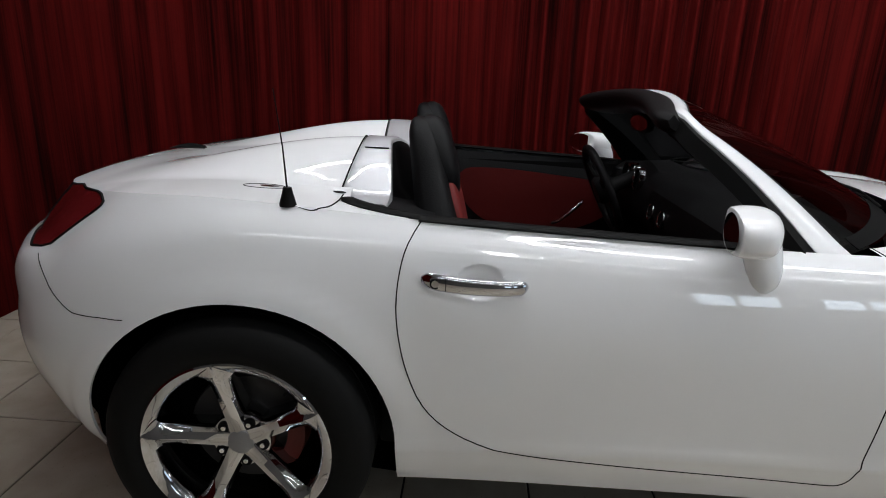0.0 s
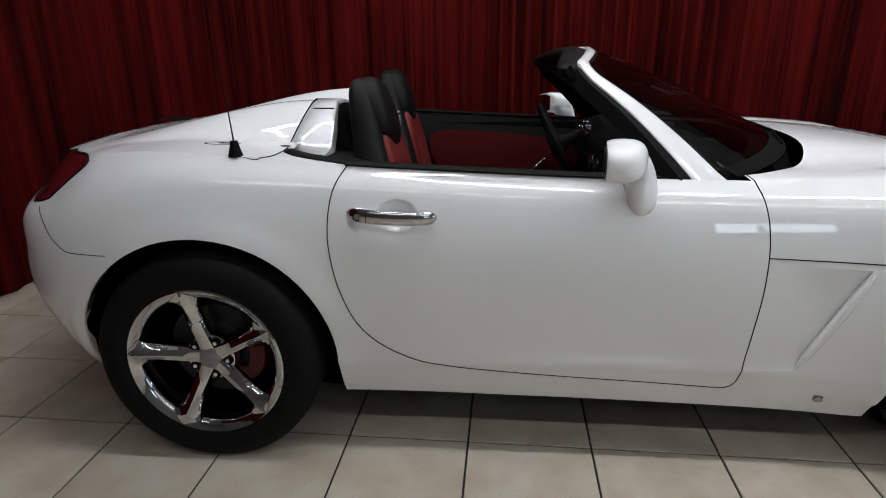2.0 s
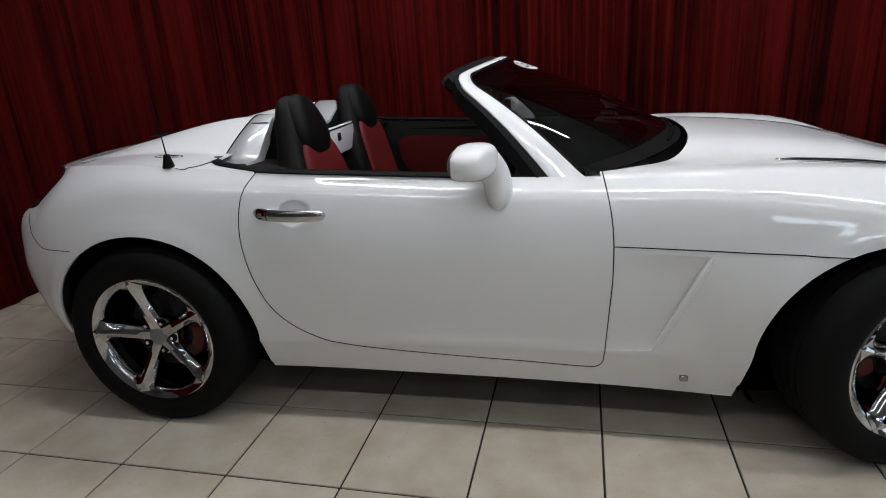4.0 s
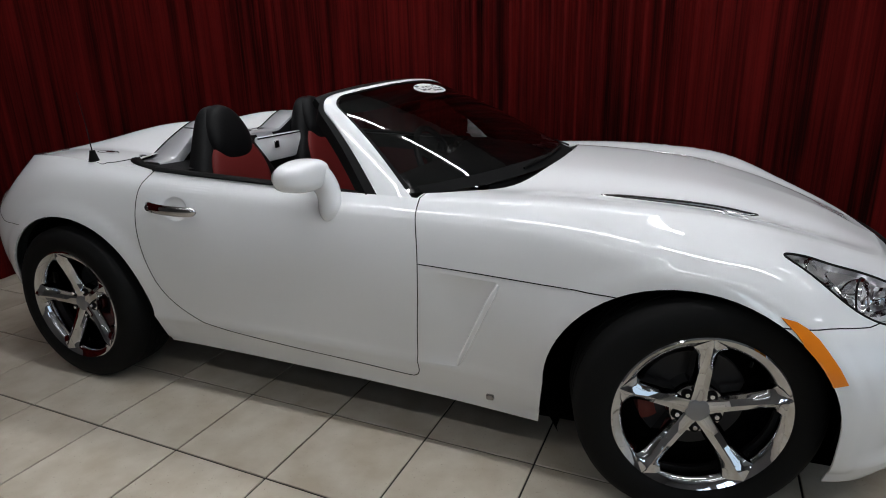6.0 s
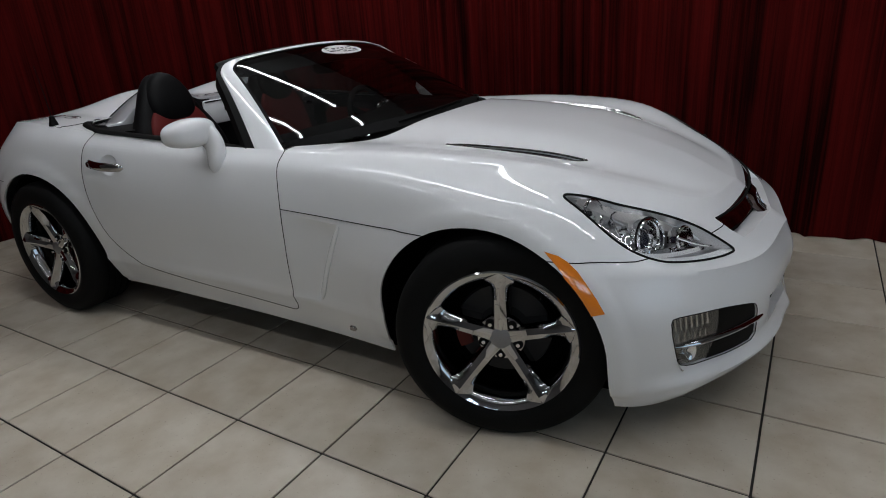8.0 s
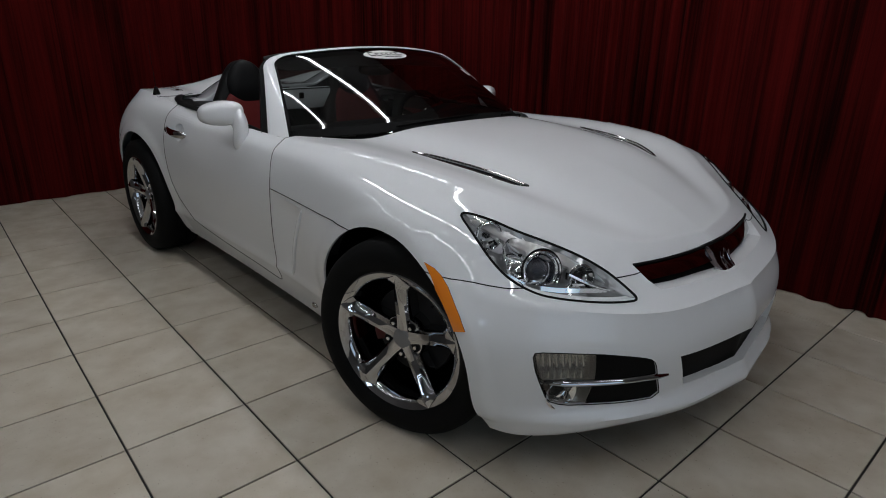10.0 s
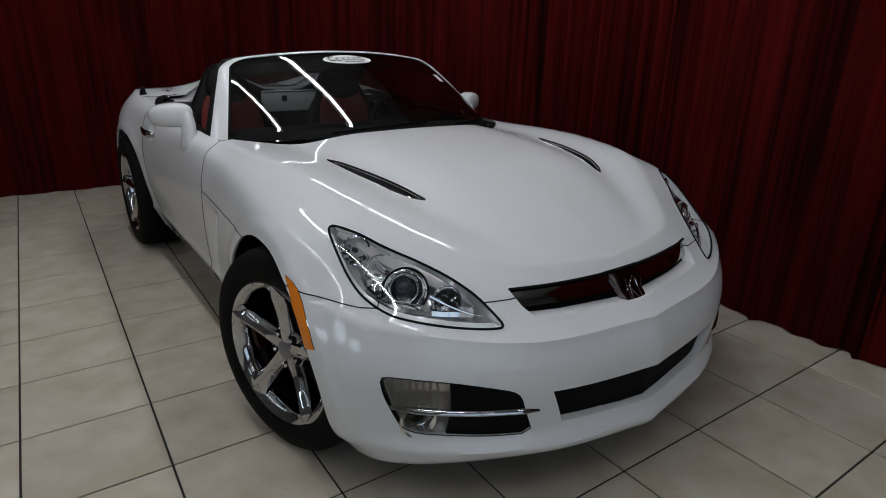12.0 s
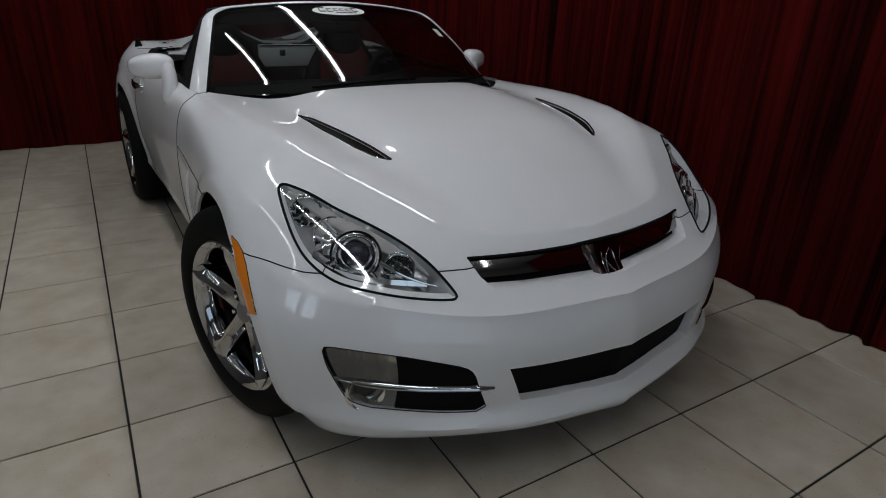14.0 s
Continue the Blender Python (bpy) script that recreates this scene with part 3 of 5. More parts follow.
def fog_lamp(flip):
    ob = new("fog_lamp")
    ob.parent = car
    tagged(ob, "clear fog lamp and blank in a split pocket")
    fix = (lambda b: mirrored(b)) if flip else (lambda b: b)
    outer = fog_cut.copy()
    inner_faces = cut(outer, [(-.632, .2), (-.632, .36), (-.645, .5), (-.3, .5), (-.3, .2)], (1, 2))
    blank = take(outer, inner_faces)
    part("blank", fix(offset_copy(blank, .006)), PLASTIC, ob, "black blanking panel")
    glass = offset_copy(outer, .004)
    part("lens", fix(glass), GLASS, ob).visible_shadow = False
    back = offset_copy(outer, .045)
    fold(back, open_edges(back), lambda p: Vector((.035, -.02, 0)))
    part("reflector", fix(back), FOG_BOWL, ob)
    bm = bmesh.new()
    lathe(bm, [(.050, -.004), (.042, -.001), (.034, .006), (.027, .016), (.023, .028)], 32)
    turned(bm, lamp_axis((2.925, -.688, .305), (.93, -.35, 0)))
    cone = part("fog_bulb", fix(bm), LAMP_CHROME, ob)
    # a black disc paints the shade in the bowl's central hole
    bm = bmesh.new()
    lathe(bm, [(.0235, .026), (.021, .024), (.0005, .030)], 24)
    turned(bm, lamp_axis((2.925, -.688, .305), (.93, -.35, 0)))
    part("dark_hole", fix(bm), GAP, cone, "black disc for the shaded hole in the bowl")
    for k in range(7):
        y = -.655 - .014 * k
        x = 2.975 - .012 * k
        bm = bmesh.new()
        tube(bm, [(x - .012, y, .438), (x - .006, y, .40), (x - .01, y, .362)], .0045, 6)
        part("flute", fix(bm), FOG_BOWL, ob)
    bm = bmesh.new()
    path = smooth_line([(2.872, -.766, .352), (2.950, -.683, .347), (3.024, -.574, .342), (3.078, -.468, .338), (3.100, -.415, .334)], 20)
    tube(bm, path, [.004 + .007 * min(1, k / 4) * (1 if k < 15 else (20 - k) / 5) for k in range(20)], 10, 0.9)
    part("chrome_strip", fix(bm), CHROME, ob)
    bm = bmesh.new()
    ring(bm, chains(open_edges(fog_cut)), .0014)
    part("seal", fix(bm), GAP, ob)


fog_lamp(False)
fog_lamp(True)
fog_cut.free()

# hood vents
for flip in (False, True):
    bm = offset_copy(vent_cut, .007)
    frame_bm = ring(bmesh.new(), chains(open_edges(vent_cut)), .0030)
    mesh_bm = mirrored(bm) if flip else bm
    vent = part("hood_vent", mesh_bm, PLASTIC, hood_part, "black vent with chrome edge")
    part("vent_trim", mirrored(frame_bm) if flip else frame_bm, SMOKE, vent)
vent_cut.free()


# ---- windscreen ----
def screen(q, v):
    """A place on the windscreen: q across, -1 to 1, v up from the cowl."""
    b = Vector((1.855 - .32 * abs(q) ** 2.2 - .07 * min(1, abs(q)) ** 8, .70 * q, .905 - .047 * q * q))
    t = Vector((1.208 - .10 * q * q, .55 * q, 1.195 - .045 * q * q))
    if v <= 1:
        p = b.lerp(t, v)
        p += Vector((.35, 0, .9)) * .016 * math.sin(math.pi * max(0, v))
        return p
    return t + Vector((-.32, 0, .02)) * (v - 1) * 1.3


def frame_loop(k):
    """The loop round the screen, pushed outwards by k."""
    pts = []
    n = 22
    for i in range(n):
        pts.append((-1 - k, -.12 + .97 * i / (n - 1)))
    for i in range(1, 11):
        a = math.pi / 2 * i / 10
        pts.append((-(.85 + (.15 + k) * math.cos(a)), .85 + (.15 + k) * math.sin(a)))
    for i in range(1, 30):
        pts.append((-.85 + 1.70 * i / 30, 1 + k))
    tail = [(-q, v) for q, v in pts[:32]][::-1]
    # the pillars widen backwards towards their feet
    wide = max(0, k) / .055
    return [screen(q, v) + Vector((-.020 * min(1.25, wide) * max(0, 1 - v) ** .8, 0, 0)) * (abs(q) > .95) for q, v in pts + tail]


bm = bmesh.new()
n = 40
grid(bm, [[screen(-.985 + 1.97 * i / n, -.06 + 1.08 * j / 16) for j in range(17)] for i in range(n + 1)])
bmesh.ops.recalc_face_normals(bm, faces=bm.faces)
windscreen = new("windscreen")
windscreen.parent = car
pane = part("pane", bm, SCREEN, windscreen, "raked tinted windscreen glass")
pane.visible_shadow = False
up = Vector((.42, 0, .9))
bm = bmesh.new()
inner, mid, outer = frame_loop(-.012), frame_loop(.022), frame_loop(.055)
rows = []
for a, m, b in zip(inner, mid, outer):
    side = (b - a).normalized()
    prof = [a + up * .001, a + up * .004, m + up * .007, b + up * .001, b - up * .005, b - up * .011]
    rows.append([Vector(catmull([tuple(p) for p in prof], 5 * k / 13)) for k in range(14)])
grid(bm, rows)
bmesh.ops.recalc_face_normals(bm, faces=bm.faces)
part("screen_frame", bm, PAINT, windscreen, "white windscreen surround")
bm = bmesh.new()
i2, o2 = frame_loop(-.028)[3:-3], frame_loop(.080)[3:-3]
grid(bm, [[a + up * .0015, a.lerp(b, .4) - up * .004, b - up * .006 + Vector((-.004, 0, 0)), b - up * .050, b.lerp(a, .4) - up * .062, a - up * .045] for a, b in zip(i2, o2)], close_v=True)
bmesh.ops.recalc_face_normals(bm, faces=bm.faces)
part("roof_seal", bm, PLASTIC, windscreen, "black rubber roof seal")
bm = bmesh.new()
rows = []
for i in range(41):
    q = -1.03 + 2.06 * i / 40
    g = math.sqrt(max(0, 1 - (abs(q) / 1.035) ** 5))
    e = .055 + .165 * g
    a, b = screen(q, 1.045), screen(q, 1 + e)
    d = .35 + .65 * g
    prof = [a + Vector((0, 0, -.004)), a.lerp(b, .5) + Vector((0, 0, .004)), b + Vector((0, 0, -.006)), b + Vector((-.012, 0, -.024)) * d, b + Vector((-.002, 0, -.046)) * d, b.lerp(a, .3) + Vector((0, 0, -.066)) * d, a + Vector((.03, 0, -.085)) * d, a + Vector((.07, 0, -.080)) * d]
    rows.append([Vector(catmull([tuple(p) for p in prof], 7 * k / 15)) for k in range(16)])
tops = grid(bm, rows, close_v=True)
bm.faces.new(tops[0])
bm.faces.new(tops[-1])
bmesh.ops.recalc_face_normals(bm, faces=bm.faces)
part("header_lining", bm, LEATHER, windscreen, "black header lining with folded sun visors")
bm = bmesh.new()
grid(bm, [[screen(-.95 + 1.90 * i / 40, v) + up * .0012 for v in (-.05, 0, .03 + .012 * abs(math.sin(i * .2)))] for i in range(41)])
part("blackout_band", bm, GAP, windscreen)

# oval sticker with bars for its writing, and an inspection label
def on_screen(q, v, d=.0015):
    p = screen(q, v)
    n = (screen(q + .01, v) - p).cross(screen(q, v + .01) - p).normalized()
    return p + n * d


sx, sv, aq, av = -.040, .868, .45, .115
bm = bmesh.new()
c0 = bm.verts.new(on_screen(sx, sv))
rim_v = [bm.verts.new(on_screen(sx + aq * .5 * math.cos(a), sv + av * .62 * math.sin(a))) for a in [6.2832 * k / 40 for k in range(40)]]
for k in range(40):
    bm.faces.new([c0, rim_v[k], rim_v[(k + 1) % 40]])
sticker = part("sticker", bm, STICKER, windscreen, "white oval sticker with black script bars")
bm = bmesh.new()
for q0, w, h, dv in ((-.112, .044, .062, .012), (-.066, .034, .045, .0), (-.022, .030, .034, .006), (.018, .030, .034, .006), (.060, .030, .034, .006), (.106, .040, .052, .012)):
    q0, w, h = q0 * 1.28, w * 1.25, h * 1.2
    grid(bm, [[on_screen(sx + q0 + e * w / 2, sv + dv + f * h / 2, .0028) for f in (-1, -.55)] for e in (-1, 1)])
    grid(bm, [[on_screen(sx + q0 + e * w / 2, sv + dv + f * h / 2, .0028) for f in (.55, 1)] for e in (-1, 1)])
    grid(bm, [[on_screen(sx + q0 + e, sv + dv + f * h / 2, .0028) for f in (-1, 1)] for e in (-w / 2, -w / 2 + .009)])
for q0, w in ((-.020, .045), (.032, .043), (.082, .043), (.122, .022)):
    grid(bm, [[on_screen(sx + q0 + e * w / 2, sv - .036 + f, .0028) for f in (-.008, .006)] for e in (-1, 1)])
part("sticker_bars", bm, INK, sticker)
bm = bmesh.new()
grid(bm, [[on_screen(.785 + e + .25 * f, .57 + f, .0012) for f in (0, .06, .12)] for e in (0, .075)])
part("label", bm, STICKER, windscreen)

# inner mirror on a short stalk behind the glass
bm = bmesh.new()
bmesh.ops.create_uvsphere(bm, u_segments=28, v_segments=16, radius=1)
for v in bm.verts:
    a, b, c = [math.copysign(abs(q) ** .75, q) for q in v.co]
    v.co = Vector((1.172 + .022 * max(a, -.45), .012 + .112 * b, 1.088 + .031 * c))
bmesh.ops.recalc_face_normals(bm, faces=bm.faces)
inner_mirror = part("rear_view_mirror", bm, PLASTIC, windscreen, "black inner mirror behind the windscreen")
bm = bmesh.new()
tube(bm, [(1.185, .012, 1.100), (1.215, .012, 1.130), (1.232, .012, 1.166)], .010, 8)
part("stalk", bm, PLASTIC, inner_mirror)
bm = bmesh.new()
bm.faces.new([bm.verts.new((1.1612, .012 + .100 * math.cos(a), 1.088 + .025 * math.sin(a))) for a in [6.2832 * k / 28 for k in range(28)]])
part("mirror_glass", bm, CHROME, inner_mirror)

# cowl and wipers under the glass
bm = bmesh.new()
rows = []
for i in range(41):
    q = .72 * (-1 + i / 20)
    b = screen(q, -.02)
    lim = 1.90 - .40 * abs(q) ** 2.4
    rows.append([b + Vector((-.10, 0, .00)), b + Vector((0, 0, -.015)), Vector((max(lim, b.x) + .004, .70 * q, b.z - .042)), Vector((max(lim, b.x) + .022, .70 * q, b.z - .080))])
grid(bm, rows)
bmesh.ops.recalc_face_normals(bm, faces=bm.faces)
part("cowl", bm, PLASTIC, car, "black plastic cowl below the windscreen")
for y0 in (-.38, .22):
    bm = bmesh.new()
    tube(bm, [screen((y0 + .02) / .7, -.02) + up * .010, screen((y0 + .20) / .7, .0) + up * .012, screen((y0 + .42) / .7, .022) + up * .009], .0045, 6)
    tube(bm, [screen((y0 + .12) / .7, .0) + up * .006, screen((y0 + .46) / .7, .026) + up * .005], .0035, 6)
    part("wiper", bm, PLASTIC, car, "black windscreen wiper arm")

# ---- mirrors ----
for flip in (False, True):
    fix = (lambda b: mirrored(b)) if flip else (lambda b: b)
    tilt = .048 if flip else .018
    bm = bmesh.new()
    bmesh.ops.create_uvsphere(bm, u_segments=40, v_segments=24, radius=1)
    for v in bm.verts:
        a, b, c = v.co
        a = math.copysign(abs(a) ** .7, a)
        c = math.copysign(abs(c) ** .7, c)
        b = math.copysign(abs(b) ** .7, b)
        back = max(a, -.62) if a < 0 else a
        tip = 1 - .16 * max(0, -b)
        v.co = Vector((1.182 + .066 * back * tip + tilt * b, -.842 + .088 * b, .924 + .052 * c * tip + .004 * b))
    bmesh.ops.recalc_face_normals(bm, faces=bm.faces)
    housing = part("mirror", fix(bm), PAINT, door_left if flip else door_right, "white door mirror on a curved stalk")
    bm = bmesh.new()
    tube(bm, smooth_line([(1.195, -.802, .930), (1.222, -.788, .905), (1.245, -.786, .865), (1.252, -.798, .815), (1.248, -.814, .772)], 16), [.046, .048, .049, .049, .048, .047, .046, .045, .044, .043, .042, .041, .038, .034, .026, .010], 20, .68, (0, 1, 0))
    part("stalk", fix(bm), PAINT, housing)
    bm = bmesh.new()
    vs = [bm.verts.new((1.1385 + tilt * .94 * math.cos(a), -.842 + .074 * math.cos(a), .924 + .041 * math.sin(a))) for a in [6.2832 * k / 28 for k in range(28)]]
    bm.faces.new(vs)
    part("mirror_glass", fix(bm), CHROME, housing)

# ---- door furniture ----
for flip in (False, True):
    fix = (lambda b: mirrored(b)) if flip else (lambda b: b)
    side = door_left if flip else door_right
    bm = bmesh.new()
    path = smooth_line([(.460, -.828, .777), (.50, -.846, .776), (.56, -.858, .774), (.63, -.858, .772), (.685, -.846, .770), (.705, -.832, .769)], 20)
    tube(bm, path, [.010, .017, .0195, .0205, .0205, .020, .020, .0195, .0195, .019, .019, .019, .019, .0185, .018, .018, .017, .015, .012, .006], 14, .5, (0, 1, 0))
    handle = part("door_handle", fix(bm), CHROME, side, "chrome door handle")
    bm = bmesh.new()
    lathe(bm, [(.0005, -.0030), (.0085, -.0030), (.0095, -.0015), (.0095, .012)], 24)
    turned(bm, Matrix.Translation((.492, -.8535, .7762)))
    lock = part("keyhole", fix(bm), SMOKE, handle)
    bm = bmesh.new()
    lathe(bm, [(.0094, -.0012), (.0115, -.0022), (.0125, -.0010), (.0125, .012)], 24)
    turned(bm, Matrix.Translation((.492, -.8535, .7762)))
    part("lock_ring", fix(bm), GAP, lock)
    bm = bmesh.new()
    tube(bm, [(.516, -.8600, .792), (.5165, -.8615, .776), (.516, -.8590, .760)], .0009, 6)
    part("handle_joint", fix(bm), GAP, handle)
    bm = bmesh.new()
    path = [(.445 + .915 * k / 30, -.742 + .004 * math.sin(k / 30 * 3.14) + .010 * (k / 30) ** 3, .9015 - .046 * (k / 30) ** .9) for k in range(31)]
    tube(bm, path, [.022] * 24 + [.022 - .0025 * k for k in range(7)], 8, .38)
    part("window_seal", fix(bm), PLASTIC, side, "black window seal")
    bm = bmesh.new()
    rows = [[(x, -.735, z) for z in (.30, .45, .60, .75, .86, .885)] for x in [.42 + 1.14 * k / 24 for k in range(25)]]
    rows = [[(x, y + .055 * math.sin(3.14 * (z - .30) / .62), z - .035 * (x - .42)) for x, y, z in r] for r in rows]
    grid(bm, rows)
    card = part("door_card", fix(bm), LEATHER, side, "black door lining")
    bm = bmesh.new()
    outline = smooth_line([(.545, .775), (.60, .804), (.80, .802), (1.15, .768), (1.30, .745), (1.33, .70), (1.26, .60), (1.10, .525), (.88, .525), (.70, .545), (.61, .60), (.555, .68), (.545, .775)], 60)
    pts = [Vector((p.x, -.672, p.y)) for p in [Vector((a[0], a[1], 0)) for a in outline]]
    c = bm.verts.new((.92, -.664, .64))
    ring_v = [bm.verts.new(p) for p in pts[:-1]]
    for k in range(len(ring_v)):
        bm.faces.new([c, ring_v[k], ring_v[(k + 1) % len(ring_v)]])
    bmesh.ops.solidify(bm, geom=list(bm.faces), thickness=.012)
    part("door_insert", fix(bm), RED_LEATHER, card, "red padded insert")
    if flip:
        bm = bmesh.new()
        tube(bm, smooth_line([(1.00, .655, .555), (1.03, .635, .575), (1.09, .625, .630), (1.125, .640, .660), (1.135, .660, .668)], 14), .008, 10)
        part("door_pull", bm, CHROME, card, "chrome door pull")

# ---- cockpit ----
bm = bmesh.new()
rows = []
for k in range(13):
    x = .36 + 1.05 * k / 12
    rows.append([(x, -.715, .84), (x, -.70, .60), (x, -.66, .30), (x, -.55, .24), (x, -.12, .24), (x, -.10, .46), (x, .10, .46), (x, .12, .24), (x, .55, .24), (x, .66, .30), (x, .70, .60), (x, .715, .84)])
grid(bm, rows)
part("cockpit_tub", bm, DARK, car, "black carpeted cockpit floor and sides")
bm = bmesh.new()
box(bm, .345, .425, -.72, .72, .25, .83, .02)
part("bulkhead", bm, LEATHER, car, "black padded wall behind the seats")
bm = bmesh.new()
rows = []
for k in range(41):
    y = -.70 + 1.40 * k / 40
    near = screen(y / .7, 0).x - .03
    e = 1 - .25 * (abs(y) / .74) ** 4
    hood_bump = .045 * math.exp(-((y - .36) / .16) ** 2)
    rows.append([(min(1.70, near), y, .85), (min(1.55, near - .02), y, .865), (1.42, y, .868 + hood_bump), (1.33, y, .865 + hood_bump), (1.28, y, .83 + hood_bump * .6), (1.26, y, .76), (1.29, y, .68), (1.36, y, .58), (1.50, y, .50)])
grid(bm, rows)
bmesh.ops.recalc_face_normals(bm, faces=bm.faces)
dash = part("dashboard", bm, LEATHER, car, "black dashboard with round gauges")
for y, z, r in ((.28, .845, .045), (.36, .85, .05), (.44, .845, .045), (-.06, .76, .03), (.06, .76, .03), (-.60, .77, .035)):
    bm = bmesh.new()
    lathe(bm, [(r * .90, -.001), (r, -.004), (r * 1.03, .0), (r * 1.03, .02)], 28)
    turned(bm, lamp_axis((1.262, y, z), (-1, 0, .1)))
    part("gauge_ring", bm, SMOKE, dash)
bm = bmesh.new()
box(bm, .55, 1.32, -.10, .10, .40, .56, .03, 3)
part("console", bm, PLASTIC, car, "black centre console")
bm = bmesh.new()
tube(bm, [(1.00, 0, .55), (.985, 0, .60), (.97, 0, .66)], .010, 8)
lever = part("gear_lever", bm, CHROME, car)
bm = bmesh.new()
bmesh.ops.create_uvsphere(bm, u_segments=16, v_segments=10, radius=.026, matrix=Matrix.Translation((.966, 0, .675)))
part("gear_knob", bm, LEATHER, lever)
bm = bmesh.new()
tube(bm, smooth_line([(1.02, .115, .60), (.96, .115, .62), (.88, .115, .66)], 8), .009, 8)
part("hand_brake", bm, CHROME, car)

# steering wheel
bm = bmesh.new()
R = .185
rows = []
for k in range(48):
    a = 6.2832 * k / 48
    rows.append([((R + .016 * math.cos(b)) * math.cos(a), .016 * math.sin(b), (R + .016 * math.cos(b)) * math.sin(a)) for b in [6.2832 * q / 10 for q in range(10)]])
grid(bm, rows, close_u=True, close_v=True)
bmesh.ops.recalc_face_normals(bm, faces=bm.faces)
SW = Matrix.Translation((1.15, .37, .78)) @ Matrix.Rotation(radians(90), 4, "Z") @ Matrix.Rotation(radians(-24), 4, "X")
wheel_ob = new("steering_wheel")
wheel_ob.parent = car
wheel_ob.matrix_basis = SW
tagged(wheel_ob, "black leather steering wheel with silver spokes")
part("rim", bm, LEATHER, wheel_ob)
bm = bmesh.new()
lathe(bm, [(.0005, .03), (.05, .028), (.062, .012), (.062, -.02), (.03, -.06), (.028, -.22)], 32)
part("hub", bm, LEATHER, wheel_ob)
for a in (0, 120, 240):
    bm = bmesh.new()
    box(bm, .05, .18, -.008, .008, -.018, .018, .005)
    bmesh.ops.rotate(bm, verts=bm.verts, cent=(0, 0, 0), matrix=Matrix.Rotation(radians(a + 90), 3, "Y"))
    part("spoke", bm, PLASTIC, wheel_ob)


def seat(y0, back):
    ob = new("seat")
    ob.parent = car
    tagged(ob, "black leather bucket seat with red centre")
    x0 = .566 - back

    def loft(secs, grow=0.0):
        bm = bmesh.new()
        rows = []
        for z, w, d, x in secs:
            row = []
            for k in range(28):
                a = 6.2832 * k / 28
                cx, cy = math.cos(a), math.sin(a)
                px = math.copysign(abs(cx) ** .7, cx) * d
                py = math.copysign(abs(cy) ** .6, cy) * w
                px += .035 * (py / .26) ** 2 if cx > 0 else 0
                row.append((x + px, y0 + py, z))
            rows.append(row)
        vs = grid(bm, rows, close_v=True)
        bm.faces.new(vs[0][::-1])
        bm.faces.new(vs[-1])
        bmesh.ops.recalc_face_normals(bm, faces=bm.faces)
        return bm
    secs = smooth_line([(.40, .25, .06), (.52, .262, .065), (.66, .262, .062), (.78, .246, .060), (.86, .214, .058), (.92, .180, .054), (.98, .146, .050), (1.03, .118, .046), (1.075, .084, .040), (1.103, .048, .028), (1.113, .012, .010)], 30)
    part("backrest", loft([(p[0], p[1], p[2], x0 - .20 * (p[0] - .40)) for p in secs]), LEATHER, ob)
    secs = smooth_line([(.862, .012, .006), (.868, .040, .022), (.890, .078, .036), (.93, .112, .046), (.98, .118, .050), (1.03, .104, .048), (1.075, .078, .042), (1.105, .044, .030), (1.117, .010, .010)], 24)
    part("headrest", loft([(p[0], p[1], p[2], x0 - .20 * (p[0] - .40) + .036 - .05 * max(0, p[0] - .98)) for p in secs]), LEATHER, ob)
    secs = smooth_line([(.44, .17, .03), (.60, .185, .036), (.74, .180, .034), (.84, .168, .032), (.90, .148, .028), (.94, .120, .022), (.955, .09, .012)], 16)
    part("seat_insert", loft([(p[0], p[1], p[2], x0 - .20 * (p[0] - .40) + .047) for p in secs]), RED_LEATHER, ob, "red leather centre panel")
    bm = bmesh.new()
    box(bm, .60, 1.10, y0 - .25, y0 + .25, .28, .42, .05, 3)
    part("cushion", bm, LEATHER, ob)
    bm = bmesh.new()
    box(bm, .68, 1.09, y0 - .16, y0 + .16, .40, .435, .015, 2)
    part("cushion_insert", bm, RED_LEATHER, ob)


seat(-.382, 0)
seat(.345, .03)


# ---- silver hoop trim, centre panel and rear deck details ----
bm = bmesh.new()
rows = []
for k in range(97):
    s = -.64 + 1.28 * k / 96
    z = hoop(s)
    t = max(0, min(1, (abs(s) - .34) / .2))
    r, f = .256 - .030 * t, .334 + .022 * t + .040 * max(0, min(1, (.34 - abs(s)) / .10))
    rows.append([(r - .002, s, z - .03), (r, s, z), (r + .006, s, z + .004), (f - .010, s, z + .003), (f - .002, s, z - .001), (f + .002, s, z - .010), (f + .004, s, z - .045)])
grid(bm, rows)
bmesh.ops.recalc_face_normals(bm, faces=bm.faces)
trim = part("roll_hoop_trim", bm, SILVER, car, "silver trim over the seat fairings")
